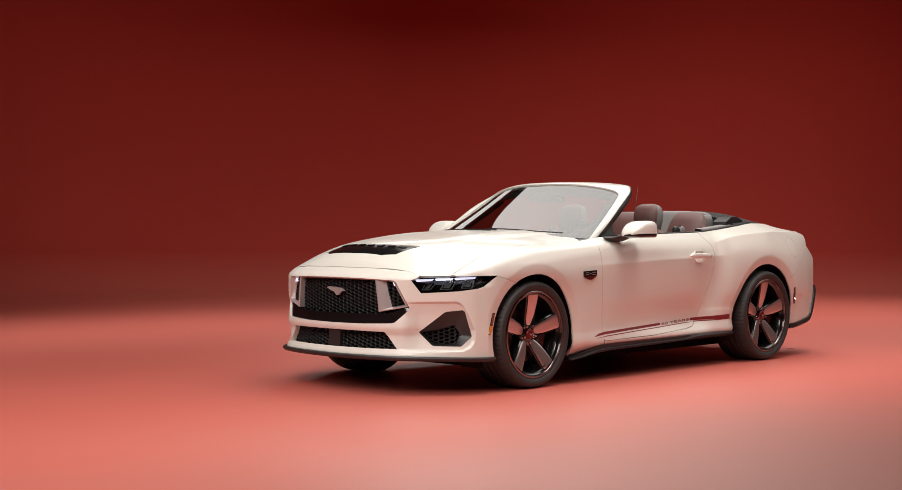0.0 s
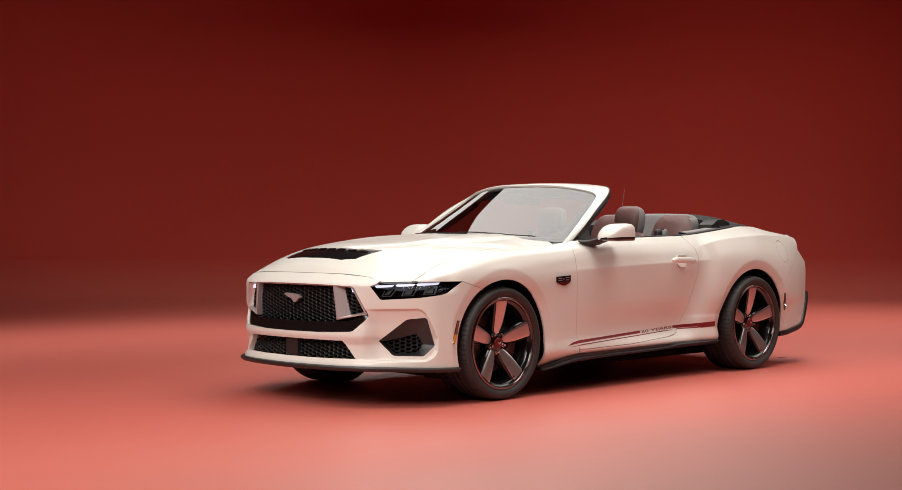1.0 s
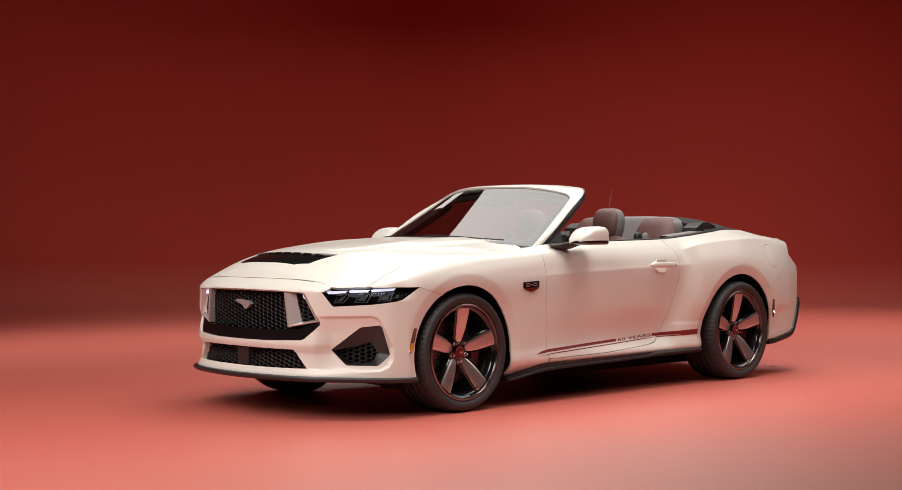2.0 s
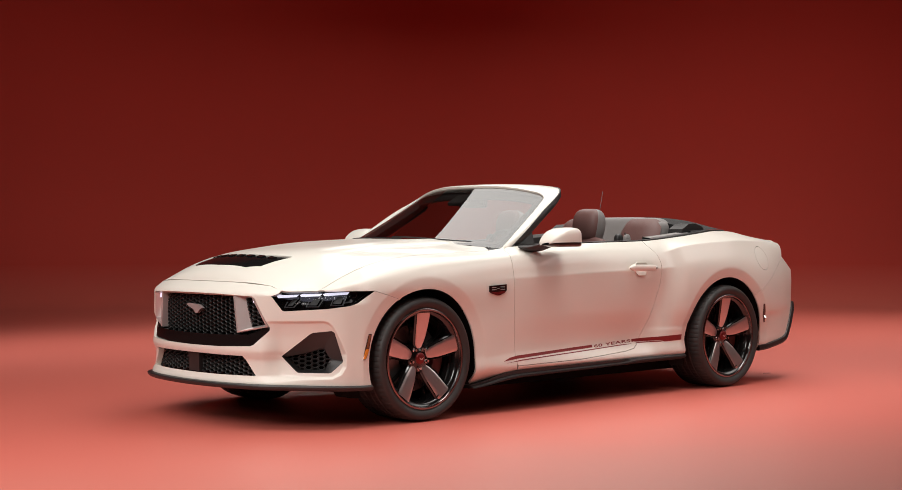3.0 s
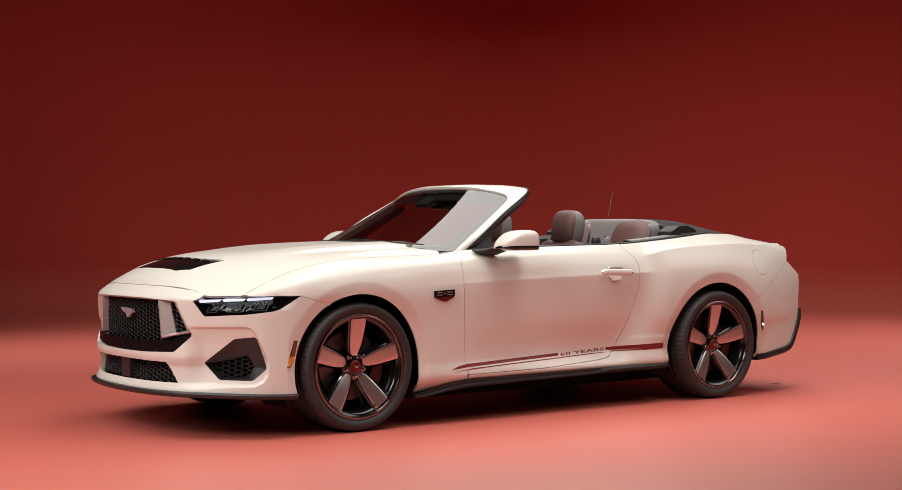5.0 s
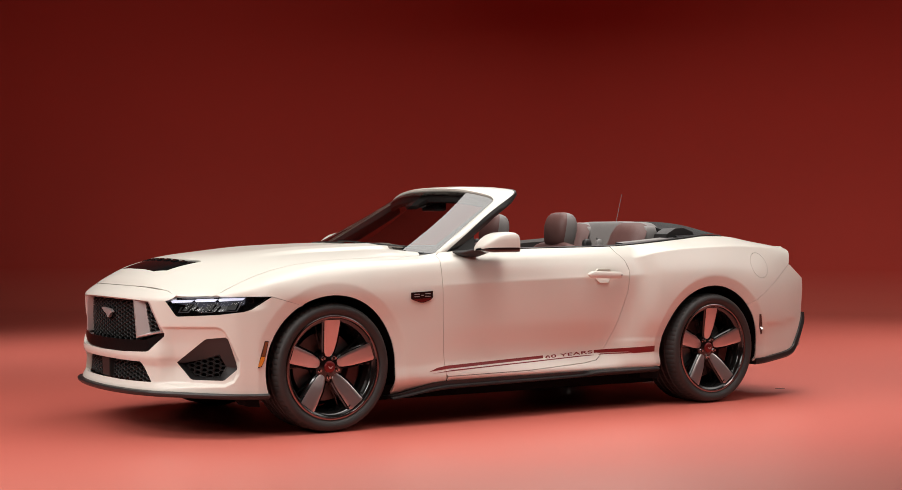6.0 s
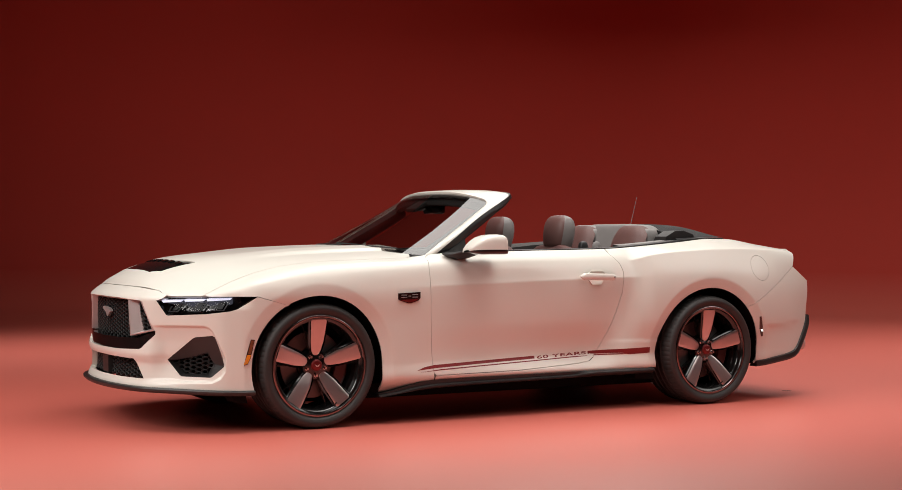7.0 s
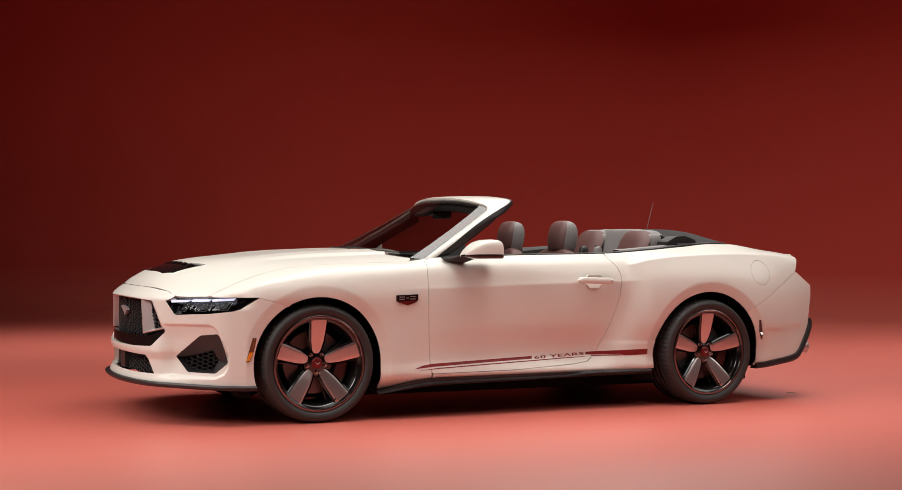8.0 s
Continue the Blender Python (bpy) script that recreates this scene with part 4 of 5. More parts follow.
# wheel wells and underbody
for k, (ax, az, r) in enumerate(ARCHES):
    for sg in (-1, 1):
        bm = bmesh.new()
        n = 28
        rings = []
        angles = [radians(-12 + 204 * i / n) for i in range(n + 1)]
        first = []
        for a in angles:
            x, z = ax + (r + 0.004) * math.cos(a), az + (r + 0.004) * math.sin(a)
            first.append(Vector((x, sg * (-side(x, up(x, max(z, 0.22))).y - 0.012), z)))
        rings.append(first)
        for rr, w in ((r + 0.014, 0.80), (r + 0.014, 0.52), (0.05, 0.52)):
            rings.append([Vector((ax + rr * math.cos(a), sg * w, az + rr * math.sin(a))) for a in angles])
        loft(bm, rings, False)
        part("wheel_well", bm, DARK, car, "black wheel arch liner")
bm = bmesh.new()
box(bm, (1.36, 0, 0.29), (1.86, 1.56, 0.12), 0.02)
box(bm, (1.36, 0, 0.33), (4.2, 1.0, 0.26), 0.03)
# low pan slabs, added to block light from the floor under the car
box(bm, (1.34, 0, 0.170), (1.84, 1.00, 0.08), 0.02)
box(bm, (1.55, 0, 0.165), (3.4, 1.20, 0.09), 0.02)
box(bm, (-0.42, 0, 0.30), (0.40, 1.0, 0.14), 0.02)
box(bm, (3.35, 0, 0.33), (0.50, 1.36, 0.18), 0.03)
part("underbody", bm, DARK, car, "black underbody")
for sg in (-1, 1):
    bm = bmesh.new()
    prism(bm, [(-0.50, 0.225), (-0.40, 0.225), (-0.385, 0.150), (-0.45, 0.155)], lambda u, v, d: Vector((u, sg * d, v)), 0.64, 0.77)
    part("air_deflector", bm, DARK, car, "black deflector ahead of the wheel")

    bm = bmesh.new()
    prism(bm, [(2.175, 0.215), (2.315, 0.215), (2.322, 0.176), (2.300, 0.170), (2.175, 0.177)], lambda u, v, d: Vector((u, sg * d, v)), 0.70, 0.82)
    part("air_deflector", bm, DARK, car, "black deflector ahead of the wheel")

# rocker trim
for sg in (-1, 1):
    bm = bmesh.new()
    xs = np.linspace(0.372, 2.285, 40)
    zt = curve((0.372, 0.170), (0.45, 0.186), (0.52, 0.204), (0.62, 0.226), (0.74, 0.237), (1.4, 0.240), (2.285, 0.248))
    wd = curve((0.372, 0.845), (0.5, 0.872), (1.3, 0.862), (1.9, 0.850), (2.15, 0.862), (2.285, 0.862))
    zb = curve((0.372, 0.150), (0.52, 0.168), (0.74, 0.188), (1.4, 0.200), (2.285, 0.212))
    rows = []
    for x in xs:
        w, top, low = wd(x), zt(x), zb(x)
        # the lower blade steps up to the paint's edge ahead of the rear wheel
        f = smooth(1.66, 1.84, x)
        lip = (top * 0.45 + low * 0.55) * (1 - f) + (top - 0.010) * f
        rows.append([Vector((x, sg * (w - 0.06), top)), Vector((x, sg * (w - 0.006), top + 0.001)), Vector((x, sg * (w - 0.008 + 0.010 * f), lip + 0.005)), Vector((x, sg * (w + 0.013), lip)), Vector((x, sg * (w + 0.014), lip - 0.006)),
                     Vector((x, sg * (w + 0.004 - 0.010 * f), low + 0.006)), Vector((x, sg * (w - 0.03), low)), Vector((x, sg * (w - 0.12), low + 0.01))])
    loft(bm, rows, True, True)
    part("rocker_trim", bm, BLACK, car, "satin black sill extension")

# ---------------------------------------------------------------- headlamps
LAMP = [(0.602, 0.705), (0.660, 0.630), (0.672, 0.626), (0.89, 0.637), (1.02, 0.652), (1.06, 0.664), (u_tip, 0.728), (1.0, 0.7275), (0.86, 0.726), (0.70, 0.724), (0.64, 0.716)]


def headlamp(sg):
    O = [(sg * u, z) for u, z in LAMP]
    n = len(O)
    h = skin("headlamp", sheet(O, [], lambda u, z: nose(u, z, -0.045), 0.03, (-1, 0, 0), 0), GLOSS, car, "dark three-cell headlamp with white running strips")
    bm = bmesh.new()
    loft(bm, [[nose(u, z, -0.046) for u, z in O], [nose(u, z, -0.002) for u, z in O]], True)
    part("lamp_wall", bm, GLOSS, h)
    for k in range(3):
        # three cells, each an angled bracket before a dark lens
        u0 = (0.668, 0.782, 0.912)[k]
        u1 = (0.722, 0.852, 0.985)[k]
        u2 = (0.760, 0.884, 1.020)[k]
        zb, zt = (0.6445, 0.6465, 0.6535)[k], (0.690, 0.694, 0.701)[k]
        bm = bmesh.new()
        out = [(u0, zb), (u1, zb), (u2, zt), (u2 - 0.006, zt), (u1 - 0.004, zb + 0.004), (u0 + 0.006, zb + 0.004), (u0 + 0.020, zb + 0.030), (u0 + 0.015, zb + 0.030)]
        prism(bm, out, lambda u, z, d: nose(sg * u, z, d), -0.012, -0.026)
        part("lamp_cell", bm, CELL, h, "grey angled cell frame")
        bm = bmesh.new()
        inn = [(u0 + 0.014, zb + 0.009), (u1 - 0.012, zb + 0.009), (u2 - 0.020, zt), (u0 + 0.046, zt)]
        prism(bm, inn, lambda u, z, d: nose(sg * u, z, d), -0.024, -0.040)
        part("reflector", bm, MESH, h, "dark projector lens")
        bm = bmesh.new()
        a0, a1 = (0.634, 0.752, 0.878)[k], (0.744, 0.870, 1.038)[k]
        z0, z1 = (0.6985, 0.7045, 0.7075)[k], (0.7075, 0.7115, 0.7190)[k]
        prism(bm, [(a0 - 0.004, z0 + 0.006), (a0 + 0.004, z0 - 0.004), (a1 - 0.014, z1 - 0.008), (a1, z1 + 0.004), (a0 + 0.01, z0 + 0.011)], lambda u, z, d: nose(sg * u, z, d), -0.010, -0.030)
        part("running_lamp", bm, LAMPWHITE, h, "lit white running strip")
    lens = skin("lens", sheet(O, [], lambda u, z: nose(u, z, -0.003), 0.03, (-1, 0, 0), 0), LENS, h, "clear lens")
    lens.visible_shadow = False


headlamp(1)
headlamp(-1)

# ---------------------------------------------------------------- windshield, pillars, header


def glass(u, v):
    """u from -1 (driver's side) to 1 across, v from 0 at the cowl to 1 at the header."""
    b = Vector((0.50 + 0.052 * u * u + 0.208 * u ** 4, 0.715 * u, 0.992 - 0.03 * u * u))
    t = Vector((1.135 + 0.09 * u * u, 0.600 * u, 1.332 - 0.065 * abs(u) ** 3))
    p = b.lerp(t, v)
    p += Vector((0.009, 0, -0.009)).lerp(Vector((0.022, 0, 0.008)), u * u) * 4 * v * (1 - v) + Vector((0.018 * u * u * v, 0, 0))
    return p


ws = skin("windshield", sheet([(-1, -0.04), (1, -0.04), (1, 1), (-1, 1)], [], glass, 0.08, (-1, 0, 1), 0), WINDSHIELD, car, "clear raked windshield glass")
ws.visible_shadow = False
bm = bmesh.new()
f1 = lambda u, v: glass(u, v) + Vector((0.006, 0, -0.006))
for a, b, c, d in ((-1, -0.955, -0.04, 1), (0.955, 1, -0.04, 1), (-0.96, 0.96, 0.93, 1.0), (-0.96, 0.96, -0.04, 0.03)):
    rows = [[bm.verts.new(f1(a + (b - a) * i / 24, c + (d - c) * j / 12)) for i in range(25)] for j in range(13)]
    for p, q in zip(rows, rows[1:]):
        for i in range(24):
            bm.faces.new((p[i], p[i + 1], q[i + 1], q[i]))
part("glass_border", bm, GLOSS, ws, "black printed border of the glass")
# rear-view mirror behind the glass, and sensor cover
bm = bmesh.new()
box(bm, (1.185, 0.0, 1.235), (0.035, 0.24, 0.062), 0.014)
tube(bm, [(1.17, 0, 1.25), (1.13, 0, 1.305)], 0.012)
part("rear_view_mirror", bm, GLOSS, car, "black rear-view mirror")
bm = bmesh.new()
box(bm, (1.07, 0, 1.252), (0.13, 0.13, 0.03), 0.014, Matrix.Translation((1.07, 0, 1.252)) @ Matrix.Rotation(radians(-27), 4, "Y") @ Matrix.Translation((-1.07, 0, -1.252)))
part("sensor_cover", bm, TRIM, car, "black sensor cover behind the glass")
# dark lining of the pillars and the header, behind the glass
f2 = lambda u, v, d: glass(u, v) + Vector((0.5, 0, -0.87)) * d
for sg in (-1, 1):
    bm = bmesh.new()
    rows = []
    for v in np.linspace(0.0, 1.0, 25):
        rows.append([f2(sg * u, v, d) for u, d in ((0.99, 0.010), (0.94, 0.012), (0.90, 0.028), (0.87, 0.050), (0.88, 0.085), (0.96, 0.095))])
    loft(bm, rows, True, True)
    part("pillar_lining", bm, TRIM, car, "dark grey lining inside the windshield pillar", 60)
bm = bmesh.new()
loft(bm, [[f2(u, v, d) for v, d in ((0.995, 0.010), (0.955, 0.012), (0.915, 0.026), (0.90, 0.042), (0.93, 0.062), (1.0, 0.062))] for u in np.linspace(-0.93, 0.93, 31)], True, True)
part("header_lining", bm, TRIM, car, "dark grey lining of the windshield header", 60)
bm = bmesh.new()
cush = [(math.cos(a) * 0.035, math.sin(a) * 0.06) for a in [2 * math.pi * k / 20 for k in range(20)]]
prism(bm, cush, lambda x, y, d: f2((y + 0.03) / 0.58, 0.90 + x, d), 0.060, 0.070)
part("map_lamp", bm, CHROME, car, "small bright map lamp in the header")


def border(n=30):
    """The glass's edge from the middle of the cowl side up the driver's pillar to the middle of the header."""
    pts = [(-1.0, v) for v in np.linspace(-0.05, 0.90, 16)]
    pts += [(-1.0 + 0.09 * (1 - math.cos(a)), 0.90 + 0.10 * math.sin(a)) for a in np.linspace(0.15, math.pi / 2, 9)]
    pts += [(u, 1.0) for u in np.linspace(-0.86, 0.0, 15)]
    return [glass(u, v) for u, v in pts]


def by_length(pts, n):
    P = [Vector(p) for p in pts]
    L = [0.0]
    for a, b in zip(P, P[1:]):
        L.append(L[-1] + (b - a).length)
    out = []
    for k in range(n):
        d = L[-1] * k / (n - 1)
        i = min(len(P) - 2, max(0, int(np.searchsorted(L, d, side="right")) - 1))
        out.append(P[i].lerp(P[i + 1], (d - L[i]) / max(1e-9, L[i + 1] - L[i])))
    return out


inner_edge = border()
outer_edge = spline([(0.768, -0.738, 0.937), (0.93, -0.733, 1.054), (1.10, -0.703, 1.170), (1.26, -0.655, 1.254), (1.375, -0.585, 1.302), (1.418, -0.510, 1.328), (1.433, -0.28, 1.346), (1.438, 0.0, 1.351)], 8)
cut_i, cut_o = 20, 35
inner_edge = by_length(inner_edge[:cut_i + 1], 34) + by_length(inner_edge[cut_i:], 26)[1:]
outer_edge = by_length(outer_edge[:cut_o + 1], 34) + by_length(outer_edge[cut_o:], 26)[1:]
inner_edge += [Vector((p.x, -p.y, p.z)) for p in reversed(inner_edge[:-1])]
outer_edge += [Vector((p.x, -p.y, p.z)) for p in reversed(outer_edge[:-1])]
bm = bmesh.new()
bm2 = bmesh.new()
rows, rows2 = [], []
for k, (a, b) in enumerate(zip(inner_edge, outer_edge)):
    i0, i1 = max(0, k - 1), min(len(inner_edge) - 1, k + 1)
    along = (inner_edge[i1] + outer_edge[i1] - inner_edge[i0] - outer_edge[i0]).normalized()
    nrm = (b - a).cross(along).normalized()
    if nrm.z < 0:
        nrm = -nrm
    back = (b - a).normalized()
    m = a.lerp(b, 0.5)
    proud = Vector((-0.5, 0, 0.86)) * 0.007
    rows.append([a - nrm * 0.020, a + nrm * 0.003 + proud, a.lerp(b, 0.15) + nrm * 0.011 + proud, a.lerp(b, 0.45) + nrm * 0.017, a.lerp(b, 0.85) + nrm * 0.010, b + nrm * 0.0, b - nrm * 0.018, m - nrm * 0.032])
    f = smooth(0.0, 0.5, k / 60 if k <= 60 else (len(inner_edge) - 1 - k) / 60)
    wd = 0.004 + 0.015 * f
    rows2.append([b - back * 0.010 + nrm * 0.001, b + back * wd * 0.5 + nrm * 0.002, b + back * wd - nrm * 0.010, b + back * (wd + 0.004) - nrm * 0.024, b - nrm * 0.040, b - back * 0.02 - nrm * 0.03])
# the pillar feet run on down into the fenders
foot = [[p + Vector((-0.045, 0.0, -0.034)) for p in r] for r in (rows[0], rows[-1])]
loft(bm, [r[0:7] for r in [foot[0]] + rows + [foot[1]]], False)
part("windshield_frame", bm, PAINT, car, "cream painted windshield pillars and header", 50)
bm = bmesh.new()
loft(bm, [[r[6], r[7], r[0]] for r in rows], False)
part("frame_lining", bm, TRIM, car, "dark inner side of the windshield frame", 50)
loft(bm2, rows2, True, True)
part("frame_seal", bm2, BLACK, car, "black rubber seal and latch panel behind the frame", 40)
for sg in (-1, 1):
    # quarter vent glass corner ahead of the mirror
    bm = bmesh.new()
    tri = [(0.835, 0.958), (1.005, 0.962), (1.01, 1.068), (0.985, 1.070)]
    prism(bm, tri, lambda x, z, d: Vector((x, sg * (d - (z - 0.95) * 0.28), z)), 0.728, 0.705)
    part("mirror_sail", bm, BLACK, car, "black corner panel at the pillar foot")

# cowl and wipers
bm = bmesh.new()
rows = []
for i in range(31):
    u = -1 + 2 * i / 30
    g = glass(u, 0.0)
    rows.append([Vector((0.585 + 0.06 * u * u, 0.70 * u, 0.955 - 0.02 * u * u)), Vector((g.x + 0.03, g.y, g.z - 0.004)), Vector((g.x + 0.09, g.y, g.z - 0.05))])
loft(bm, rows, False)
part("cowl", bm, BLACK, car, "black plastic cowl below the glass")
for y0, y1 in ((-0.56, 0.02), (-0.08, 0.50)):
    bm = bmesh.new()
    pts = [glass(y / 0.69, 0.012 + 0.028 * smooth(0, 1, k / 11)) + Vector((-0.015, 0, 0.012)) for k, y in enumerate(np.linspace(y0, y1, 12))]
    tube(bm, pts, 0.0045, 6)
    part("wiper", bm, BLACK, car, "black windshield wiper")

# ---------------------------------------------------------------- cabin
EDGE_Z, EDGE_W = LINES[6]
for sg in (-1, 1):
    bm = bmesh.new()
    xs = np.linspace(0.83, 3.06, 60)
    th = curve((0.83, 0.004), (1.9, 0.004), (2.2, 0.006), (2.7, 0.009), (3.06, 0.004))
    rows = []
    for x in xs:
        w, z, h = EDGE_W(x), EDGE_Z(x), th(x)
        rows.append([Vector((x, sg * (w - 0.002), z - 0.004)), Vector((x, sg * (w - 0.001), z + h)), Vector((x, sg * (w - 0.016), z + h + 0.004)), Vector((x, sg * (w - 0.050), z + h)), Vector((x, sg * (w - 0.052), z - 0.03)), Vector((x, sg * (w - 0.02), z - 0.03))])
    loft(bm, rows, True, True)
    part("belt_seal", bm, BLACK, car, "black seal along the open cabin edge")
    bm = bmesh.new()
    rows = []
    for x in np.linspace(0.80, 2.06, 20):
        w, z = EDGE_W(x), EDGE_Z(x)
        rows.append([Vector((x, sg * (w - 0.048), z - 0.002)), Vector((x, sg * (w - 0.085), z - 0.012)), Vector((x, sg * (w - 0.10), z - 0.10)), Vector((x, sg * (w - 0.08), z - 0.30)), Vector((x, sg * (w - 0.09), 0.34))])
    loft(bm, rows, False)
    part("door_card", bm, CARD, car, "grey inner door panel")
bm = bmesh.new()
box(bm, (1.65, 0, 0.335), (2.1, 1.40, 0.03))
box(bm, (1.55, 0, 0.44), (1.1, 0.22, 0.22), 0.03)
part("cabin_floor", bm, DARK, car, "black carpeted cabin floor")
# dashboard and steering wheel
bm = bmesh.new()
rows = []
for i in range(25):
    y = -0.70 + 1.40 * i / 24
    u = y / 0.70
    hood_ = 0.030 * math.exp(-((y + 0.36) / 0.17) ** 2)
    rows.append([Vector((0.64 + 0.16 * u * u, y, 0.945)), Vector((0.80 + 0.08 * u * u, y, 0.965 + hood_ * 0.4)), Vector((0.98 + 0.03 * u * u, y, 0.955 + hood_)), Vector((1.02, y, 0.92 + hood_)), Vector((1.0, y, 0.80)), Vector((0.92, y, 0.55)), Vector((0.7, y, 0.5))])
loft(bm, rows, False)
part("dashboard", bm, TRIM, car, "dark soft-touch dashboard")
bm = bmesh.new()
m = pose(1.175, -0.37, 0.885, 0, 65, 0)
ring = []
for k in range(48):
    a = 2 * math.pi * k / 48
    c = Vector((math.cos(a) * 0.18, math.sin(a) * 0.18, 0))
    rad_ = c.normalized()
    ring.append([m @ (c + rad_ * 0.015 * math.cos(b) + Vector((0, 0, 0.015 * math.sin(b)))) for b in [2 * math.pi * j / 8 for j in range(8)]])
loft(bm, ring + ring[:1], True)
bmesh.ops.remove_doubles(bm, verts=bm.verts, dist=1e-5)
sw = part("steering_wheel", bm, BLACK, car, "black leather steering wheel")
bm = bmesh.new()
box(bm, (0, 0, -0.01), (0.10, 0.13, 0.04), 0.015, m)
for a in (0, 90, 180):
    box(bm, (0, 0.115, -0.008), (0.035, 0.13, 0.016), 0.004, m @ pose(0, 0, 0, 0, 0, a + 180))
part("steering_hub", bm, BLACK, sw)


def cushion(bm, c, s, m=None, p=3.2, n=20, bend=0.0):
    """A padded block: a box with generously rounded sides."""
    rows = []
    for i in range(n + 1):
        th = -math.pi / 2 + math.pi * i / n
        row = []
        for j in range(2 * n):
            ph = 2 * math.pi * j / (2 * n)
            f = lambda v: math.copysign(abs(v) ** (2 / p), v)
            x, y, z = f(math.cos(th)) * f(math.cos(ph)), f(math.cos(th)) * f(math.sin(ph)), f(math.sin(th))
            v = Vector((c[0] + x * s[0] / 2 + bend * y * y, c[1] + y * s[1] / 2, c[2] + z * s[2] / 2))
            row.append(m @ v if m else v)
        rows.append(row)
    loft(bm, rows, True)


def front_seat(y):
    s = new("front_seat")
    s.parent = car
    s.matrix_basis = pose(0, y, 0)
    tilt = Matrix.Translation((1.75, 0, 0.55)) @ Matrix.Rotation(radians(14), 4, "Y") @ Matrix.Translation((-1.75, 0, -0.55))
    bm = bmesh.new()
    cushion(bm, (1.78, 0, 0.75), (0.15, 0.46, 0.56), tilt, 4, 16, -0.03)
    part("backrest", bm, LEATHER, s, "brown leather backrest")
    for sg in (-1, 1):
        bm = bmesh.new()
        cushion(bm, (1.755, sg * 0.215, 0.73), (0.18, 0.11, 0.50), tilt, 3, 12)
        part("bolster", bm, LEATHER, s)
    bm = bmesh.new()
    cushion(bm, (1.50, 0, 0.50), (0.54, 0.50, 0.16), None, 4, 16)
    part("seat_cushion", bm, LEATHER, s)
    bm = bmesh.new()
    t2 = Matrix.Translation((1.91, 0, 1.10)) @ Matrix.Rotation(radians(8), 4, "Y") @ Matrix.Translation((-1.91, 0, -1.10))
    rows = []
    prof = [(0.982, 0.054, 0.076), (0.990, 0.066, 0.090), (1.010, 0.074, 0.102), (1.06, 0.080, 0.112), (1.11, 0.080, 0.115), (1.148, 0.074, 0.110), (1.174, 0.062, 0.099), (1.190, 0.046, 0.082), (1.198, 0.028, 0.058), (1.201, 0.010, 0.026)]
    for z, a, b in prof:
        rows.append([t2 @ Vector((1.912 + math.copysign(abs(math.cos(p)) ** 0.74, math.cos(p)) * a - 0.010 * math.sin(p) ** 2, math.copysign(abs(math.sin(p)) ** 0.74, math.sin(p)) * b, z)) for p in [2 * math.pi * k / 36 for k in range(36)]])
    loft(bm, [r[11:26] for r in rows], False)
    hr = part("headrest", bm, LEATHER, s, "brown leather headrest with a grey back", 60)
    bm = bmesh.new()
    loft(bm, [r[25:] + r[:12] for r in rows], False)
    bm.faces.new([bm.verts.new(v) for v in rows[0]])
    bm.faces.new([bm.verts.new(v) for v in rows[-1]])
    part("headrest_shell", bm, GREYHIDE, hr, "grey leather back of the headrest", 60)
    bm = bmesh.new()
    for sg in (-1, 1):
        pts = [t2 @ Vector((1.972 - 0.02 * abs(q - 0.5), sg * 0.075, 1.0 + 0.17 * q)) for q in np.linspace(0, 1, 8)]
        tube(bm, pts, 0.0025, 6)
    part("seam", bm, TRIM, hr)
    bm = bmesh.new()
    for sg in (-1, 1):
        tube(bm, [(1.905, sg * 0.06, 1.0), (1.89, sg * 0.06, 0.94)], 0.007, 8)
    part("headrest_post", bm, CHROME, s)
    bm = bmesh.new()
    cushion(bm, (1.93, math.copysign(0.235, y), 0.985), (0.06, 0.05, 0.10), None, 3, 10)
    part("belt_guide", bm, BLACK, s, "black seat belt guide")
    return s


front_seat(-0.36)
front_seat(0.37)


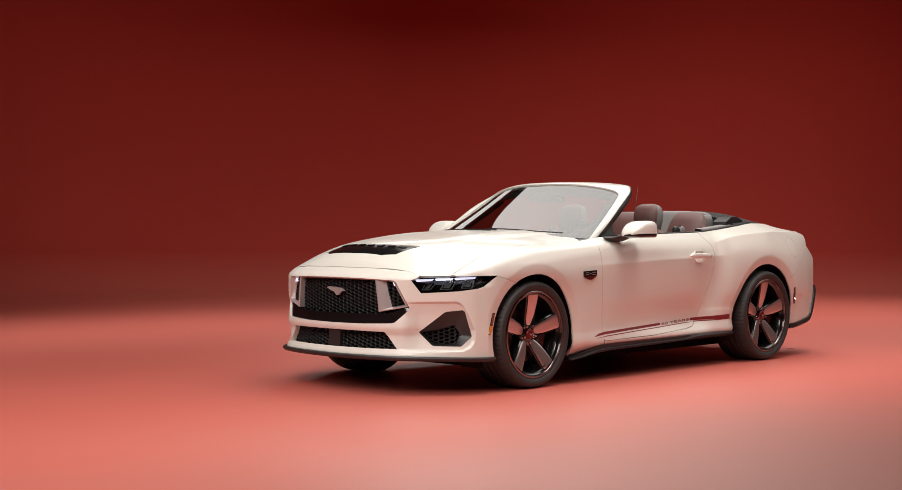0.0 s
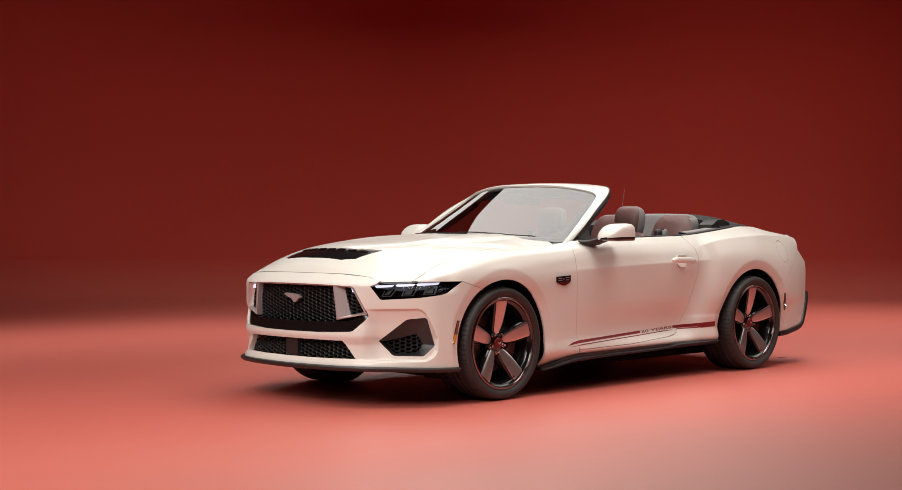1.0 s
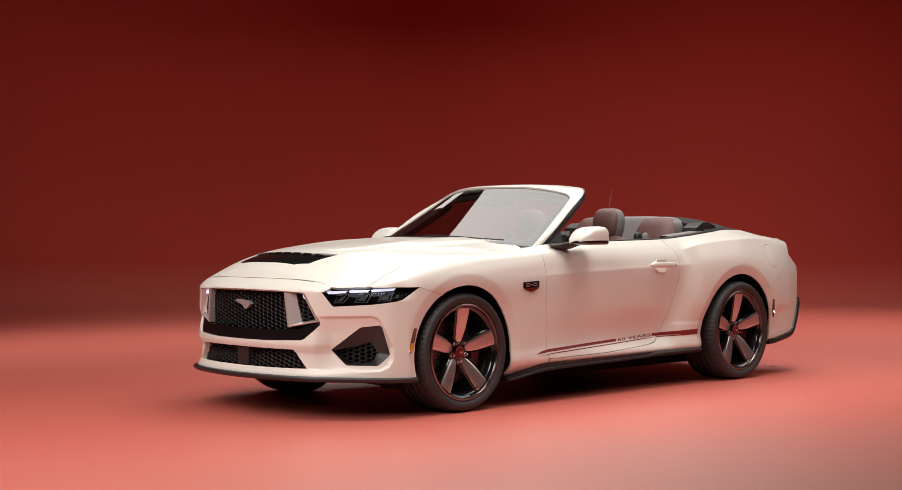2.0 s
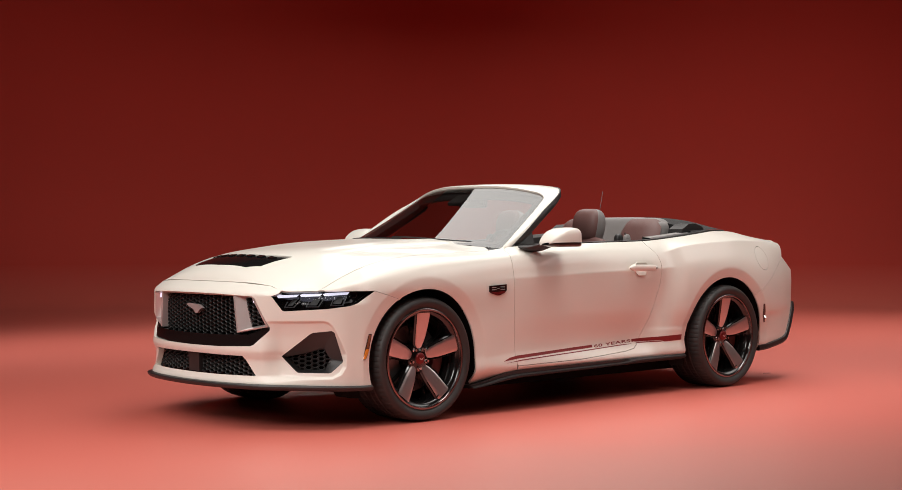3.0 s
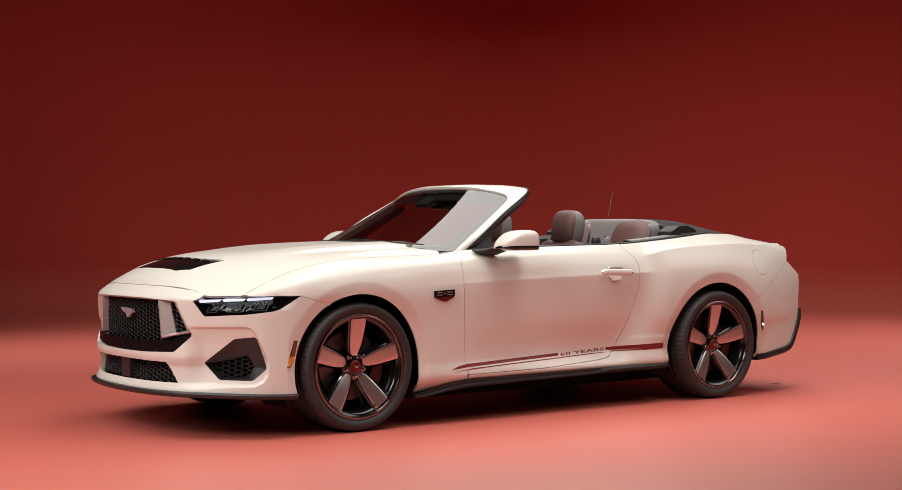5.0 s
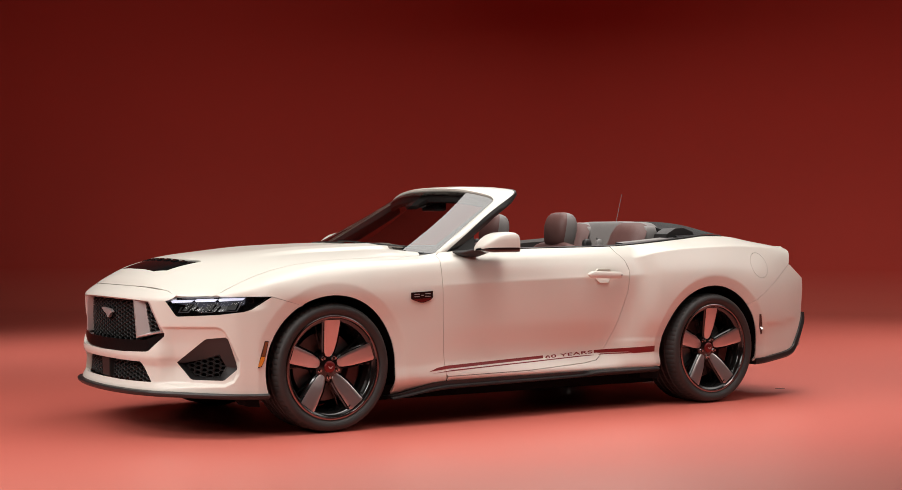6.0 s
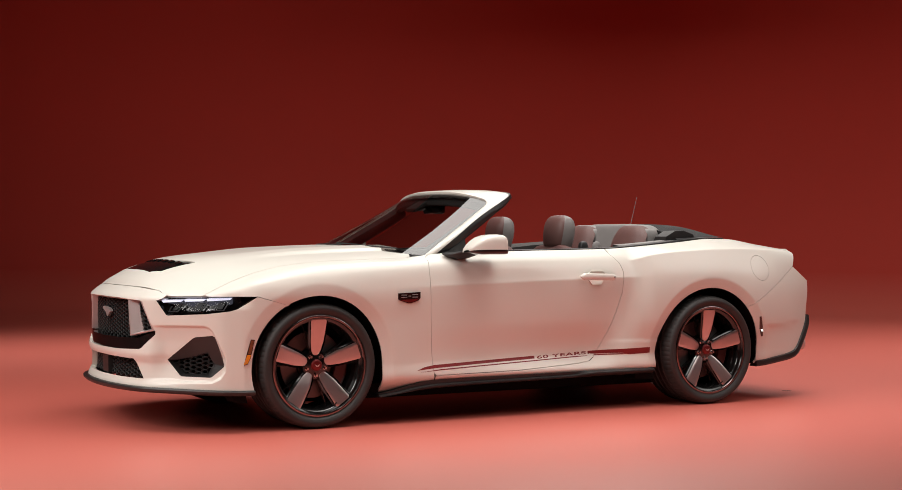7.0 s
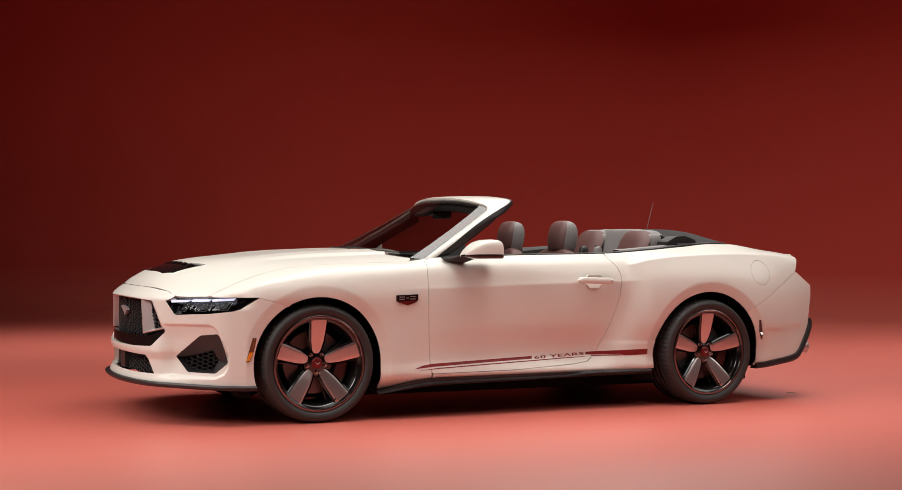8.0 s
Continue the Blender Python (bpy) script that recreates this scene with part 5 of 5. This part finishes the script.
def rear_seat():
    s = new("rear_seat")
    s.parent = car
    for y in (-0.295, 0.295):
        bm = bmesh.new()
        rows = []
        hump = [(2.35, 0.62, 0.20), (2.38, 0.80, 0.20), (2.43, 0.98, 0.190), (2.465, 1.075, 0.176), (2.495, 1.122, 0.160), (2.525, 1.142, 0.148), (2.56, 1.148, 0.142), (2.60, 1.145, 0.141), (2.625, 1.128, 0.142), (2.635, 1.03, 0.150)]
        for x, z, hw in hump:
            rows.append([Vector((x + 0.05 * (abs(q) ** 3), y + hw * q, z - 0.034 * abs(q) ** 7)) for q in np.linspace(-1, 1, 21)])
        loft(bm, rows[:6], False)
        part("backrest", bm, LEATHER, s, "brown leather rear backrest with rounded top", 60)
        bm = bmesh.new()
        loft(bm, rows[5:], False)
        part("backrest_shell", bm, GREYHIDE, s, "grey leather top of the rear backrest", 60)
        bm = bmesh.new()
        cushion(bm, (2.585, y, 0.955), (0.115, 0.335, 0.345), None, 7, 16)
        part("backrest_side", bm, GREYHIDE, s, "grey leather side of the rear backrest", 60)
    bm = bmesh.new()
    cushion(bm, (2.60, 0, 0.962), (0.16, 0.74, 0.375), Matrix.Translation((2.6, 0, 0.96)) @ Matrix.Rotation(radians(16), 4, "Y") @ Matrix.Translation((-2.6, 0, -0.96)), 6, 16)
    part("backrest_panel", bm, GREYHIDE, s, "grey panel between the rear backrests")
    bm = bmesh.new()
    cushion(bm, (2.22, 0, 0.55), (0.44, 1.15, 0.2), None, 5, 14)
    part("seat_cushion", bm, LEATHER, s)


rear_seat()
for sg in (-1, 1):
    bm = bmesh.new()
    prism(bm, [(2.06, 0.965), (2.10, 0.985), (2.30, 1.005), (2.52, 1.02), (2.52, 0.7), (2.06, 0.7)], lambda x, z, d: Vector((x, sg * d, z)), 0.56, 0.64)
    part("side_panel", bm, TRIM, car, "dark trim beside the rear seat")
    bm = bmesh.new()
    prism(bm, [(2.55, 1.01), (2.57, 1.068), (2.64, 1.104), (2.71, 1.108), (2.79, 1.084), (2.82, 1.03)], lambda x, z, d: Vector((x, sg * d, z)), 0.50, 0.62)
    part("top_bracket", bm, BLACK, car, "black hinge cover of the folded top")
    bm = bmesh.new()
    cushion(bm, (2.062, sg * 0.555, 0.992), (0.060, 0.036, 0.085), None, 2.6, 12)
    part("belt_guide", bm, GREYHIDE, car, "grey seat belt guide behind the door")
    bm = bmesh.new()
    rows = []
    for x in np.linspace(2.14, 2.63, 14):
        w, z = EDGE_W(x), EDGE_Z(x)
        rows.append([Vector((x, sg * (w - 0.045), z + 0.004)), Vector((x, sg * (w - 0.050), z + 0.013)), Vector((x, sg * (w - 0.115), z + 0.017)), Vector((x, sg * (w - 0.120), z - 0.020))])
    loft(bm, rows, False)
    part("top_side_trim", bm, GREYHIDE, car, "grey trim along the folded top's well")
    bm = bmesh.new()
    pts = spline([(2.045, sg * 0.55, 1.04), (2.055, sg * 0.57, 1.0), (2.05, sg * 0.585, 0.95)], 4)
    tube(bm, pts, 0.006, 6)
    part("buckle", bm, STEEL, car, "dark steel belt fitting")

# folded soft top, taut over its frame
bm = bmesh.new()
rows = []
for i in range(31):
    x = 2.64 + 0.445 * i / 30
    w, z = EDGE_W(x) - 0.018, EDGE_Z(x) + 0.012
    crown = curve((2.64, 0.088), (2.75, 0.092), (2.9, 0.078), (3.0, 0.050), (3.085, 0.004))(x)
    rows.append([Vector((x, w * q, z + crown * (1 - abs(q) ** 3.2) + 0.004 * math.sin(14 * x + 3 * q) * (1 - abs(q) ** 2))) for q in np.linspace(-1, 1, 41)])
front = [Vector((v.x + 0.02, v.y, 0.95)) for v in rows[0]]
loft(bm, [front] + rows, False)
part("folded_top", bm, FABRIC, car, "folded black fabric top behind the rear seats")
# antenna
bm = bmesh.new()
tube(bm, [(3.298, 0.840, 0.880), (3.398, 0.869, 1.175), (3.467, 0.889, 1.378)], lambda t: 0.0032 - 0.0012 * t, 8)
part("antenna", bm, STEEL, car, "thin steel rod antenna")

# ---------------------------------------------------------------- tail
bm = bmesh.new()
rows = []
for i in range(25):
    x = 3.075 + 0.53 * i / 24
    w, z = EDGE_W(x), EDGE_Z(x)
    rows.append([Vector((x, w * q, z - 0.001 + 0.022 * (1 - q * q) + 0.016 * smooth(0.8, 1, i / 24) * (1 - q * q))) for q in np.linspace(-1, 1, 33)])
loft(bm, rows, False)
part("boot_lid", bm, PAINT, car, "cream painted boot lid")
bulge = curve((0.25, 0.05), (0.49, 0.04), (0.70, 0.015), (0.775, 0.0), (0.99, 0.0))
tail_x = curve((0.25, 3.50), (0.305, 3.52), (0.36, 3.57), (0.49, 3.645), (0.58, 3.66), (0.70, 3.685), (0.775, 3.69), (0.80, 3.65), (0.872, 3.535), (0.955, 3.592), (0.99, 3.60))
bm = bmesh.new()
rows = []
for z in (0.25, 0.305, 0.36, 0.42, 0.49, 0.58, 0.64, 0.70, 0.745, 0.775, 0.80, 0.84, 0.872, 0.91, 0.955, 0.99):
    x = tail_x(z)
    w = -side(x - 0.004, up(x - 0.004, min(z, 0.98))).y - 0.004
    rows.append([Vector((x - 0.002 + bulge(z) * (1 - abs(q) ** 2.4), w * q, z)) for q in np.linspace(-1, 1, 33)])
loft(bm, rows, False)
part("rear_fascia", bm, PAINT, car, "cream painted rear fascia")
for sg in (-1, 1):
    bm = bmesh.new()
    pts = spline([(3.142, 0.248), (3.30, 0.268), (3.46, 0.290), (3.535, 0.320), (3.60, 0.405), (3.652, 0.495), (3.668, 0.545)], 6)
    th = curve((0, 0.030), (0.5, 0.034), (0.8, 0.034), (1.0, 0.012))
    rows = []
    for k, p in enumerate(pts):
        f = k / (len(pts) - 1)
        d = (pts[min(k + 1, len(pts) - 1)] - pts[max(k - 1, 0)]).normalized()
        nx, nz = d.y, -d.x
        w = -side(p.x, up(p.x, p.y)).y
        h = th(f)
        rows.append([Vector((p.x + nx * a, sg * (w + b), p.y + nz * a)) for a, b in ((-0.012, 0.001), (-0.006, 0.012), (h * 0.6, 0.014), (h, 0.004), (h, -0.06), (-0.012, -0.03))])
    loft(bm, rows, True, True)
    part("rear_skirt", bm, BLACK, car, "satin black trim under the rear bumper")
    bm = bmesh.new()
    lathe(bm, [(0.040, 0.10), (0.046, 0.0), (0.044, -0.006), (0.039, 0.0), (0.036, 0.08)], 24)
    bmesh.ops.transform(bm, verts=bm.verts, matrix=pose(3.74, sg * 0.62, 0.340, 0, 0, 90))
    part("exhaust_tip", bm, SILVER, car, "polished exhaust tip")
# ---------------------------------------------------------------- door mirrors
for sg in (-1, 1):
    mr = new("door_mirror")
    mr.parent = car
    secs = [(0.886, 0.046, 0.010), (0.896, 0.062, 0.020), (0.915, 0.078, 0.033), (0.942, 0.090, 0.049), (0.975, 0.097, 0.063), (1.015, 0.100, 0.071), (1.060, 0.100, 0.0735), (1.094, 0.097, 0.071), (1.110, 0.091, 0.065), (1.118, 0.083, 0.057)]
    ZLOW = 0.972

    def shell(x, a, b, lo, hi, n=18):
        """A slice of the housing: crowned above, flat below, lower at its outer end."""
        out = []
        for k in range(n + 1):
            p = lo + (hi - lo) * k / n
            c, s_ = math.cos(p), math.sin(p)
            cc = math.copysign(abs(c) ** 0.42, c) * a * (0.86 if c > 0 else 1.0)
            up_ = b * 1.36 * abs(s_) ** 0.40 * (1 - 1.3 * cc) if s_ >= 0 else -0.017 * min(1, b / 0.05) * abs(s_) ** 0.4
            out.append(Vector((x + 0.06 * max(0, cc), sg * (0.930 + cc), ZLOW + up_ + 0.14 * cc * (1 if s_ >= 0 else 1 - abs(s_) ** 0.4))))
        return out
    bm = bmesh.new()
    loft(bm, [shell(0.885, 0.03, 0.006, 0, math.pi)] + [shell(x, a, b, 0, math.pi) for x, a, b in secs], False)
    part("mirror_cap", bm, PAINT, mr, "cream painted mirror cap", 45)
    bm = bmesh.new()
    loft(bm, [shell(0.887, 0.03, 0.006, math.pi, 2 * math.pi)] + [shell(x + 0.002, a * 0.975, b, math.pi, 2 * math.pi) for x, a, b in secs], False)
    part("mirror_underside", bm, GLOSS, mr, "black mirror underside", 45)
    bm = bmesh.new()
    bm.faces.new([bm.verts.new(v) for v in shell(1.112, 0.086, 0.058, 0, 2 * math.pi, 36)[:-1]])
    part("mirror_glass", bm, MIRROR, mr, "mirror glass")
    bm = bmesh.new()
    rows = []
    for x, y, z, a, b in ((0.885, 0.775, 0.950, 0.075, 0.014), (0.885, 0.80, 0.946, 0.072, 0.019), (0.905, 0.84, 0.949, 0.062, 0.018), (0.945, 0.88, 0.966, 0.055, 0.012), (0.98, 0.93, 0.975, 0.06, 0.010)):
        rows.append([Vector((x + a * math.cos(p), sg * y, z + b * math.sin(p) - 0.10 * a * math.cos(p))) for p in [2 * math.pi * k / 16 for k in range(16)]])
    loft(bm, rows, True, True)
    part("mirror_arm", bm, BLACK, mr, "black mirror arm")

# ---------------------------------------------------------------- door handles
for dr, sg in zip(doors, (-1, 1)):
    bm = bmesh.new()
    rows = []
    hz = 0.811
    for x in np.linspace(1.722, 1.988, 23):
        f = (x - 1.722) / 0.266
        e = min(1, (1 - abs(2 * f - 1)) * 7) ** 0.5
        w = -side(x, up(x, hz)).y
        bow = 0.012 + 0.026 * math.sin(math.pi * min(1, max(0, f))) ** 0.5
        h = 0.020 * e
        rows.append([Vector((x, sg * (w + bow + b * 0.010), hz + 0.006 * (1 - f) + h * a + 0.004)) for a, b in ((1.0, -0.6), (0.85, 0.55), (0.3, 1.0), (-0.4, 0.95), (-0.95, 0.4), (-1.0, -0.8))])
    loft(bm, rows, True, True)
    part("handle", bm, PAINT, dr, "cream painted pull handle", 50)
    # finger recess: one face looks down above the grip, one looks up below it
    for lo_z, hi_z, lo_l, hi_l, xa, xb, xc, xd in ((0.822, 0.852, 0.0015, 0.012, 1.775, 1.935, 1.90, 1.81), (0.770, 0.808, 0.012, 0.0015, 1.815, 1.885, 1.918, 1.785)):
        bm = bmesh.new()
        rows = []
        for g in np.linspace(0, 1, 5):
            z, lf = lo_z + (hi_z - lo_z) * g, lo_l + (hi_l - lo_l) * g
            x0_, x1_ = xa + (xd - xa) * g, xb + (xc - xb) * g
            rows.append([Vector((x, sg * (-side(x, up(x, z)).y + (lf if 0 < k < 12 else -0.002)), z)) for k, x in enumerate([x0_] + list(np.linspace(x0_, x1_, 11)) + [x1_])])
        low = [Vector((v.x, v.y - sg * 0.02, v.z)) for v in rows[0]]
        high = [Vector((v.x, v.y - sg * 0.02, v.z)) for v in rows[-1]]
        loft(bm, [low] + rows + [high], False)
        part("handle_cup", bm, PAINT, dr, "", 30)
    bm = bmesh.new()
    x, z = 1.967, 0.812
    w = -side(x, up(x, z)).y
    bmesh.ops.create_cone(bm, cap_ends=True, segments=16, radius1=0.007, radius2=0.007, depth=0.004, matrix=Matrix.Translation((x, sg * (w + 0.038), z + 0.004)) @ Matrix.Rotation(math.pi / 2, 4, "X"))
    part("lock", bm, SILVER, dr)


# ---------------------------------------------------------------- stripes, lettering, badges, markers
def decal(name, pts, material, label="", lift=0.0012, depth=0.001, step=0.02, parent=car, mirror=(False, True)):
    for mir in mirror:
        skin(name, sheet([(x, up(x, z)) for x, z in pts], [], side, step, (0, -1, 0.2), depth, mirror=mir, lift=lift), material, parent, label)


decal("side_stripe", [(0.60, 0.294), (0.72, 0.304), (1.0, 0.315), (1.43, 0.330), (1.43, 0.347), (1.0, 0.332), (0.72, 0.322), (0.655, 0.313)], REDLINE, "red stripe low on the flank")
decal("side_stripe", [(1.835, 0.341), (1.835, 0.361), (2.262, 0.376), (2.262, 0.340), (2.10, 0.335), (2.06, 0.346)], REDLINE, "red stripe low on the flank")
decal("pinstripe", [(0.62, 0.283), (0.76, 0.291), (1.0, 0.300), (1.43, 0.315), (1.83, 0.330), (1.83, 0.336), (1.43, 0.321), (1.0, 0.306), (0.76, 0.297)], REDLINE, "thin red line below the stripe")
decal("pinstripe", [(1.845, 0.331), (2.06, 0.336), (2.09, 0.338), (2.06, 0.3425), (1.845, 0.337)], REDLINE, "thin red line below the stripe")


def lettering(text, x0, x1, z0, z1, slope, material):
    cu = bpy.data.curves.new("lettering", "FONT")
    cu.body = text
    cu.size = 1.0
    cu.offset = 0.022
    cu.space_character = 1.08
    tmp = bpy.data.objects.new("lettering", cu)
    me = bpy.data.meshes.new_from_object(tmp)
    bpy.data.objects.remove(tmp)
    co = np.array([v.co[:] for v in me.vertices])
    a, b = co.min(0), co.max(0)
    for mir in (False, True):
        m2 = me.copy()
        flipped = []
        for v, c in zip(m2.vertices, co):
            f = (c[0] - a[0]) / (b[0] - a[0])
            g = (c[1] - a[1]) / (b[1] - a[1])
            if mir:
                x = x1 - (x1 - x0) * f
                base = slope * (1 - f)
            else:
                x = x0 + (x1 - x0) * f
                base = slope * f
            z = z0 + base + (z1 - z0) * g
            p = side(x, up(x, z))
            v.co = (p.x, p.y - 0.0016, p.z) if not mir else (p.x, -p.y + 0.0016, p.z)
        m2.update()
        # one mesh for each letter
        bm = bmesh.new()
        bm.from_mesh(m2)
        left = set(bm.faces)
        while left:
            isle, todo = set(), [min(left, key=lambda f: f.index)]
            while todo:
                f = todo.pop()
                if f in left:
                    left.discard(f)
                    isle.add(f)
                    todo += [g for v in f.verts for g in v.link_faces if g in left]
            one = bmesh.new()
            made = {}
            for f in sorted(isle, key=lambda f: f.index):
                one.faces.new([made.setdefault(v, None) or made.update({v: one.verts.new(v.co)}) or made[v] for v in f.verts])
            part("letter", one, material, car, "dark red letter of the side lettering")
        bm.free()


lettering("60 YEARS", 1.448, 1.822, 0.3275, 0.3465, 0.0145, REDLINE)

bd = [(0.472, 0.736), (0.615, 0.742), (0.615, 0.708), (0.600, 0.694), (0.556, 0.680), (0.535, 0.680), (0.486, 0.694), (0.472, 0.702)]
for mir in (False, True):
    badge = skin("fender_badge", sheet([(x, up(x, z)) for x, z in bd], [], side, 0.02, (0, -1, 0.2), 0.006, mirror=mir, lift=0.006), BADGE, car, "small dark red and grey shield badge")
    skin("badge_field", sheet([(x, up(x, z)) for x, z in [(0.485, 0.699), (0.602, 0.704), (0.594, 0.696), (0.556, 0.684), (0.536, 0.684), (0.490, 0.696)]], [], side, 0.02, (0, -1, 0.2), 0.002, mirror=mir, lift=0.0078), REDCAP, badge)
    for xa, xb, za, zb_ in ((0.490, 0.526, 0.724, 0.728), (0.490, 0.526, 0.711, 0.715), (0.562, 0.598, 0.726, 0.730), (0.562, 0.598, 0.712, 0.716), (0.536, 0.552, 0.718, 0.722)):
        skin("badge_bar", sheet([(x, up(x, z)) for x, z in [(xa, za), (xb, za), (xb, zb_), (xa, zb_)]], [], side, 0.02, (0, -1, 0.2), 0.002, mirror=mir, lift=0.0078), SILVER, badge)

# plain winged bar standing in for the maker's mark
bm = bmesh.new()
MARK = [(-0.080, 0.645), (-0.060, 0.652), (0.050, 0.646), (0.082, 0.628), (0.060, 0.624), (0.030, 0.600), (0.012, 0.598), (-0.010, 0.620), (-0.040, 0.628)]
prism(bm, MARK, nose, -0.020, -0.036)
part("grille_mark", bm, SILVER, car, "small satin silver mark on the grille")

for sg in (1, -1):
    pts = [(u_at(-0.404), 0.501), (u_at(-0.382), 0.499), (u_at(-0.394), 0.44), (u_at(-0.405), 0.398), (u_at(-0.421), 0.368), (u_at(-0.443), 0.364), (u_at(-0.430), 0.41)]
    sd = skin("side_marker", sheet([(sg * u, z) for u, z in pts], [], lambda u, z: nose(u, z, 0.003), 0.02, (-0.3, -sg, 0), 0.006), BADGE, car, "slim brown and amber side marker")
    pts = [(u_at(-0.4225), 0.420), (u_at(-0.402), 0.420), (u_at(-0.408), 0.399), (u_at(-0.423), 0.3715), (u_at(-0.440), 0.369), (u_at(-0.430), 0.404)]
    skin("reflector", sheet([(sg * u, z) for u, z in pts], [], lambda u, z: nose(u, z, 0.005), 0.02, (-0.3, -sg, 0), 0.004), AMBER, sd, "amber reflector")
    pts = [(u_at(-0.403), 0.496), (u_at(-0.387), 0.495), (u_at(-0.398), 0.443), (u_at(-0.402), 0.424), (u_at(-0.4205), 0.424), (u_at(-0.416), 0.443)]
    skin("marker_lens", sheet([(sg * u, z) for u, z in pts], [], lambda u, z: nose(u, z, 0.0045), 0.02, (-0.3, -sg, 0), 0.003), DIM_AMBER, sd, "dim brown lens")
decal("rear_marker", [(3.128, 0.550), (3.141, 0.550), (3.170, 0.455), (3.174, 0.420), (3.164, 0.418), (3.142, 0.47)], GLOSS, "slim dark rear side marker", lift=0.003, depth=0.004)
# a small bright reflector on each flank, its face tilted up
for sg in (1, -1):
    bm = bmesh.new()
    at = side(3.157, up(3.157, 0.462))
    facet = ((-0.007, -0.011, -0.011), (0.008, -0.013, -0.011), (0.006, -0.001, 0.011), (-0.009, 0.001, 0.011), (0.0, 0.008, -0.008))
    v = [bm.verts.new((at.x + dx, sg * (at.y + dy), at.z + dz)) for dx, dy, dz in facet]
    for ids in ((0, 1, 2, 3), (1, 0, 4), (2, 1, 4), (3, 2, 4), (0, 3, 4)):
        bm.faces.new([v[i] for i in ids])
    bmesh.ops.recalc_face_normals(bm, faces=bm.faces)
    part("rear_reflector", bm, CHROME, car, "bright reflector in the rear marker")

# a short dark scuff on the floor behind the rear wheel
bm = bmesh.new()
pts = [(0.032 * math.cos(a) * (1 + 0.2 * math.sin(3 * a)), 0.016 * math.sin(a) * (1 + 0.3 * math.cos(2 * a))) for a in np.linspace(0, 2 * math.pi, 17)[:-1]]
prism(bm, pts, lambda u, v, d: Vector((3.717 + 0.87 * u - 0.5 * v, -0.51 - 0.5 * u - 0.87 * v, d)), 0.0003, 0.0016)
scuff = part("floor_scuff", bm, RUBBER)
tagged(scuff, "short black rubber scuff on the red floor", "scuff mark")
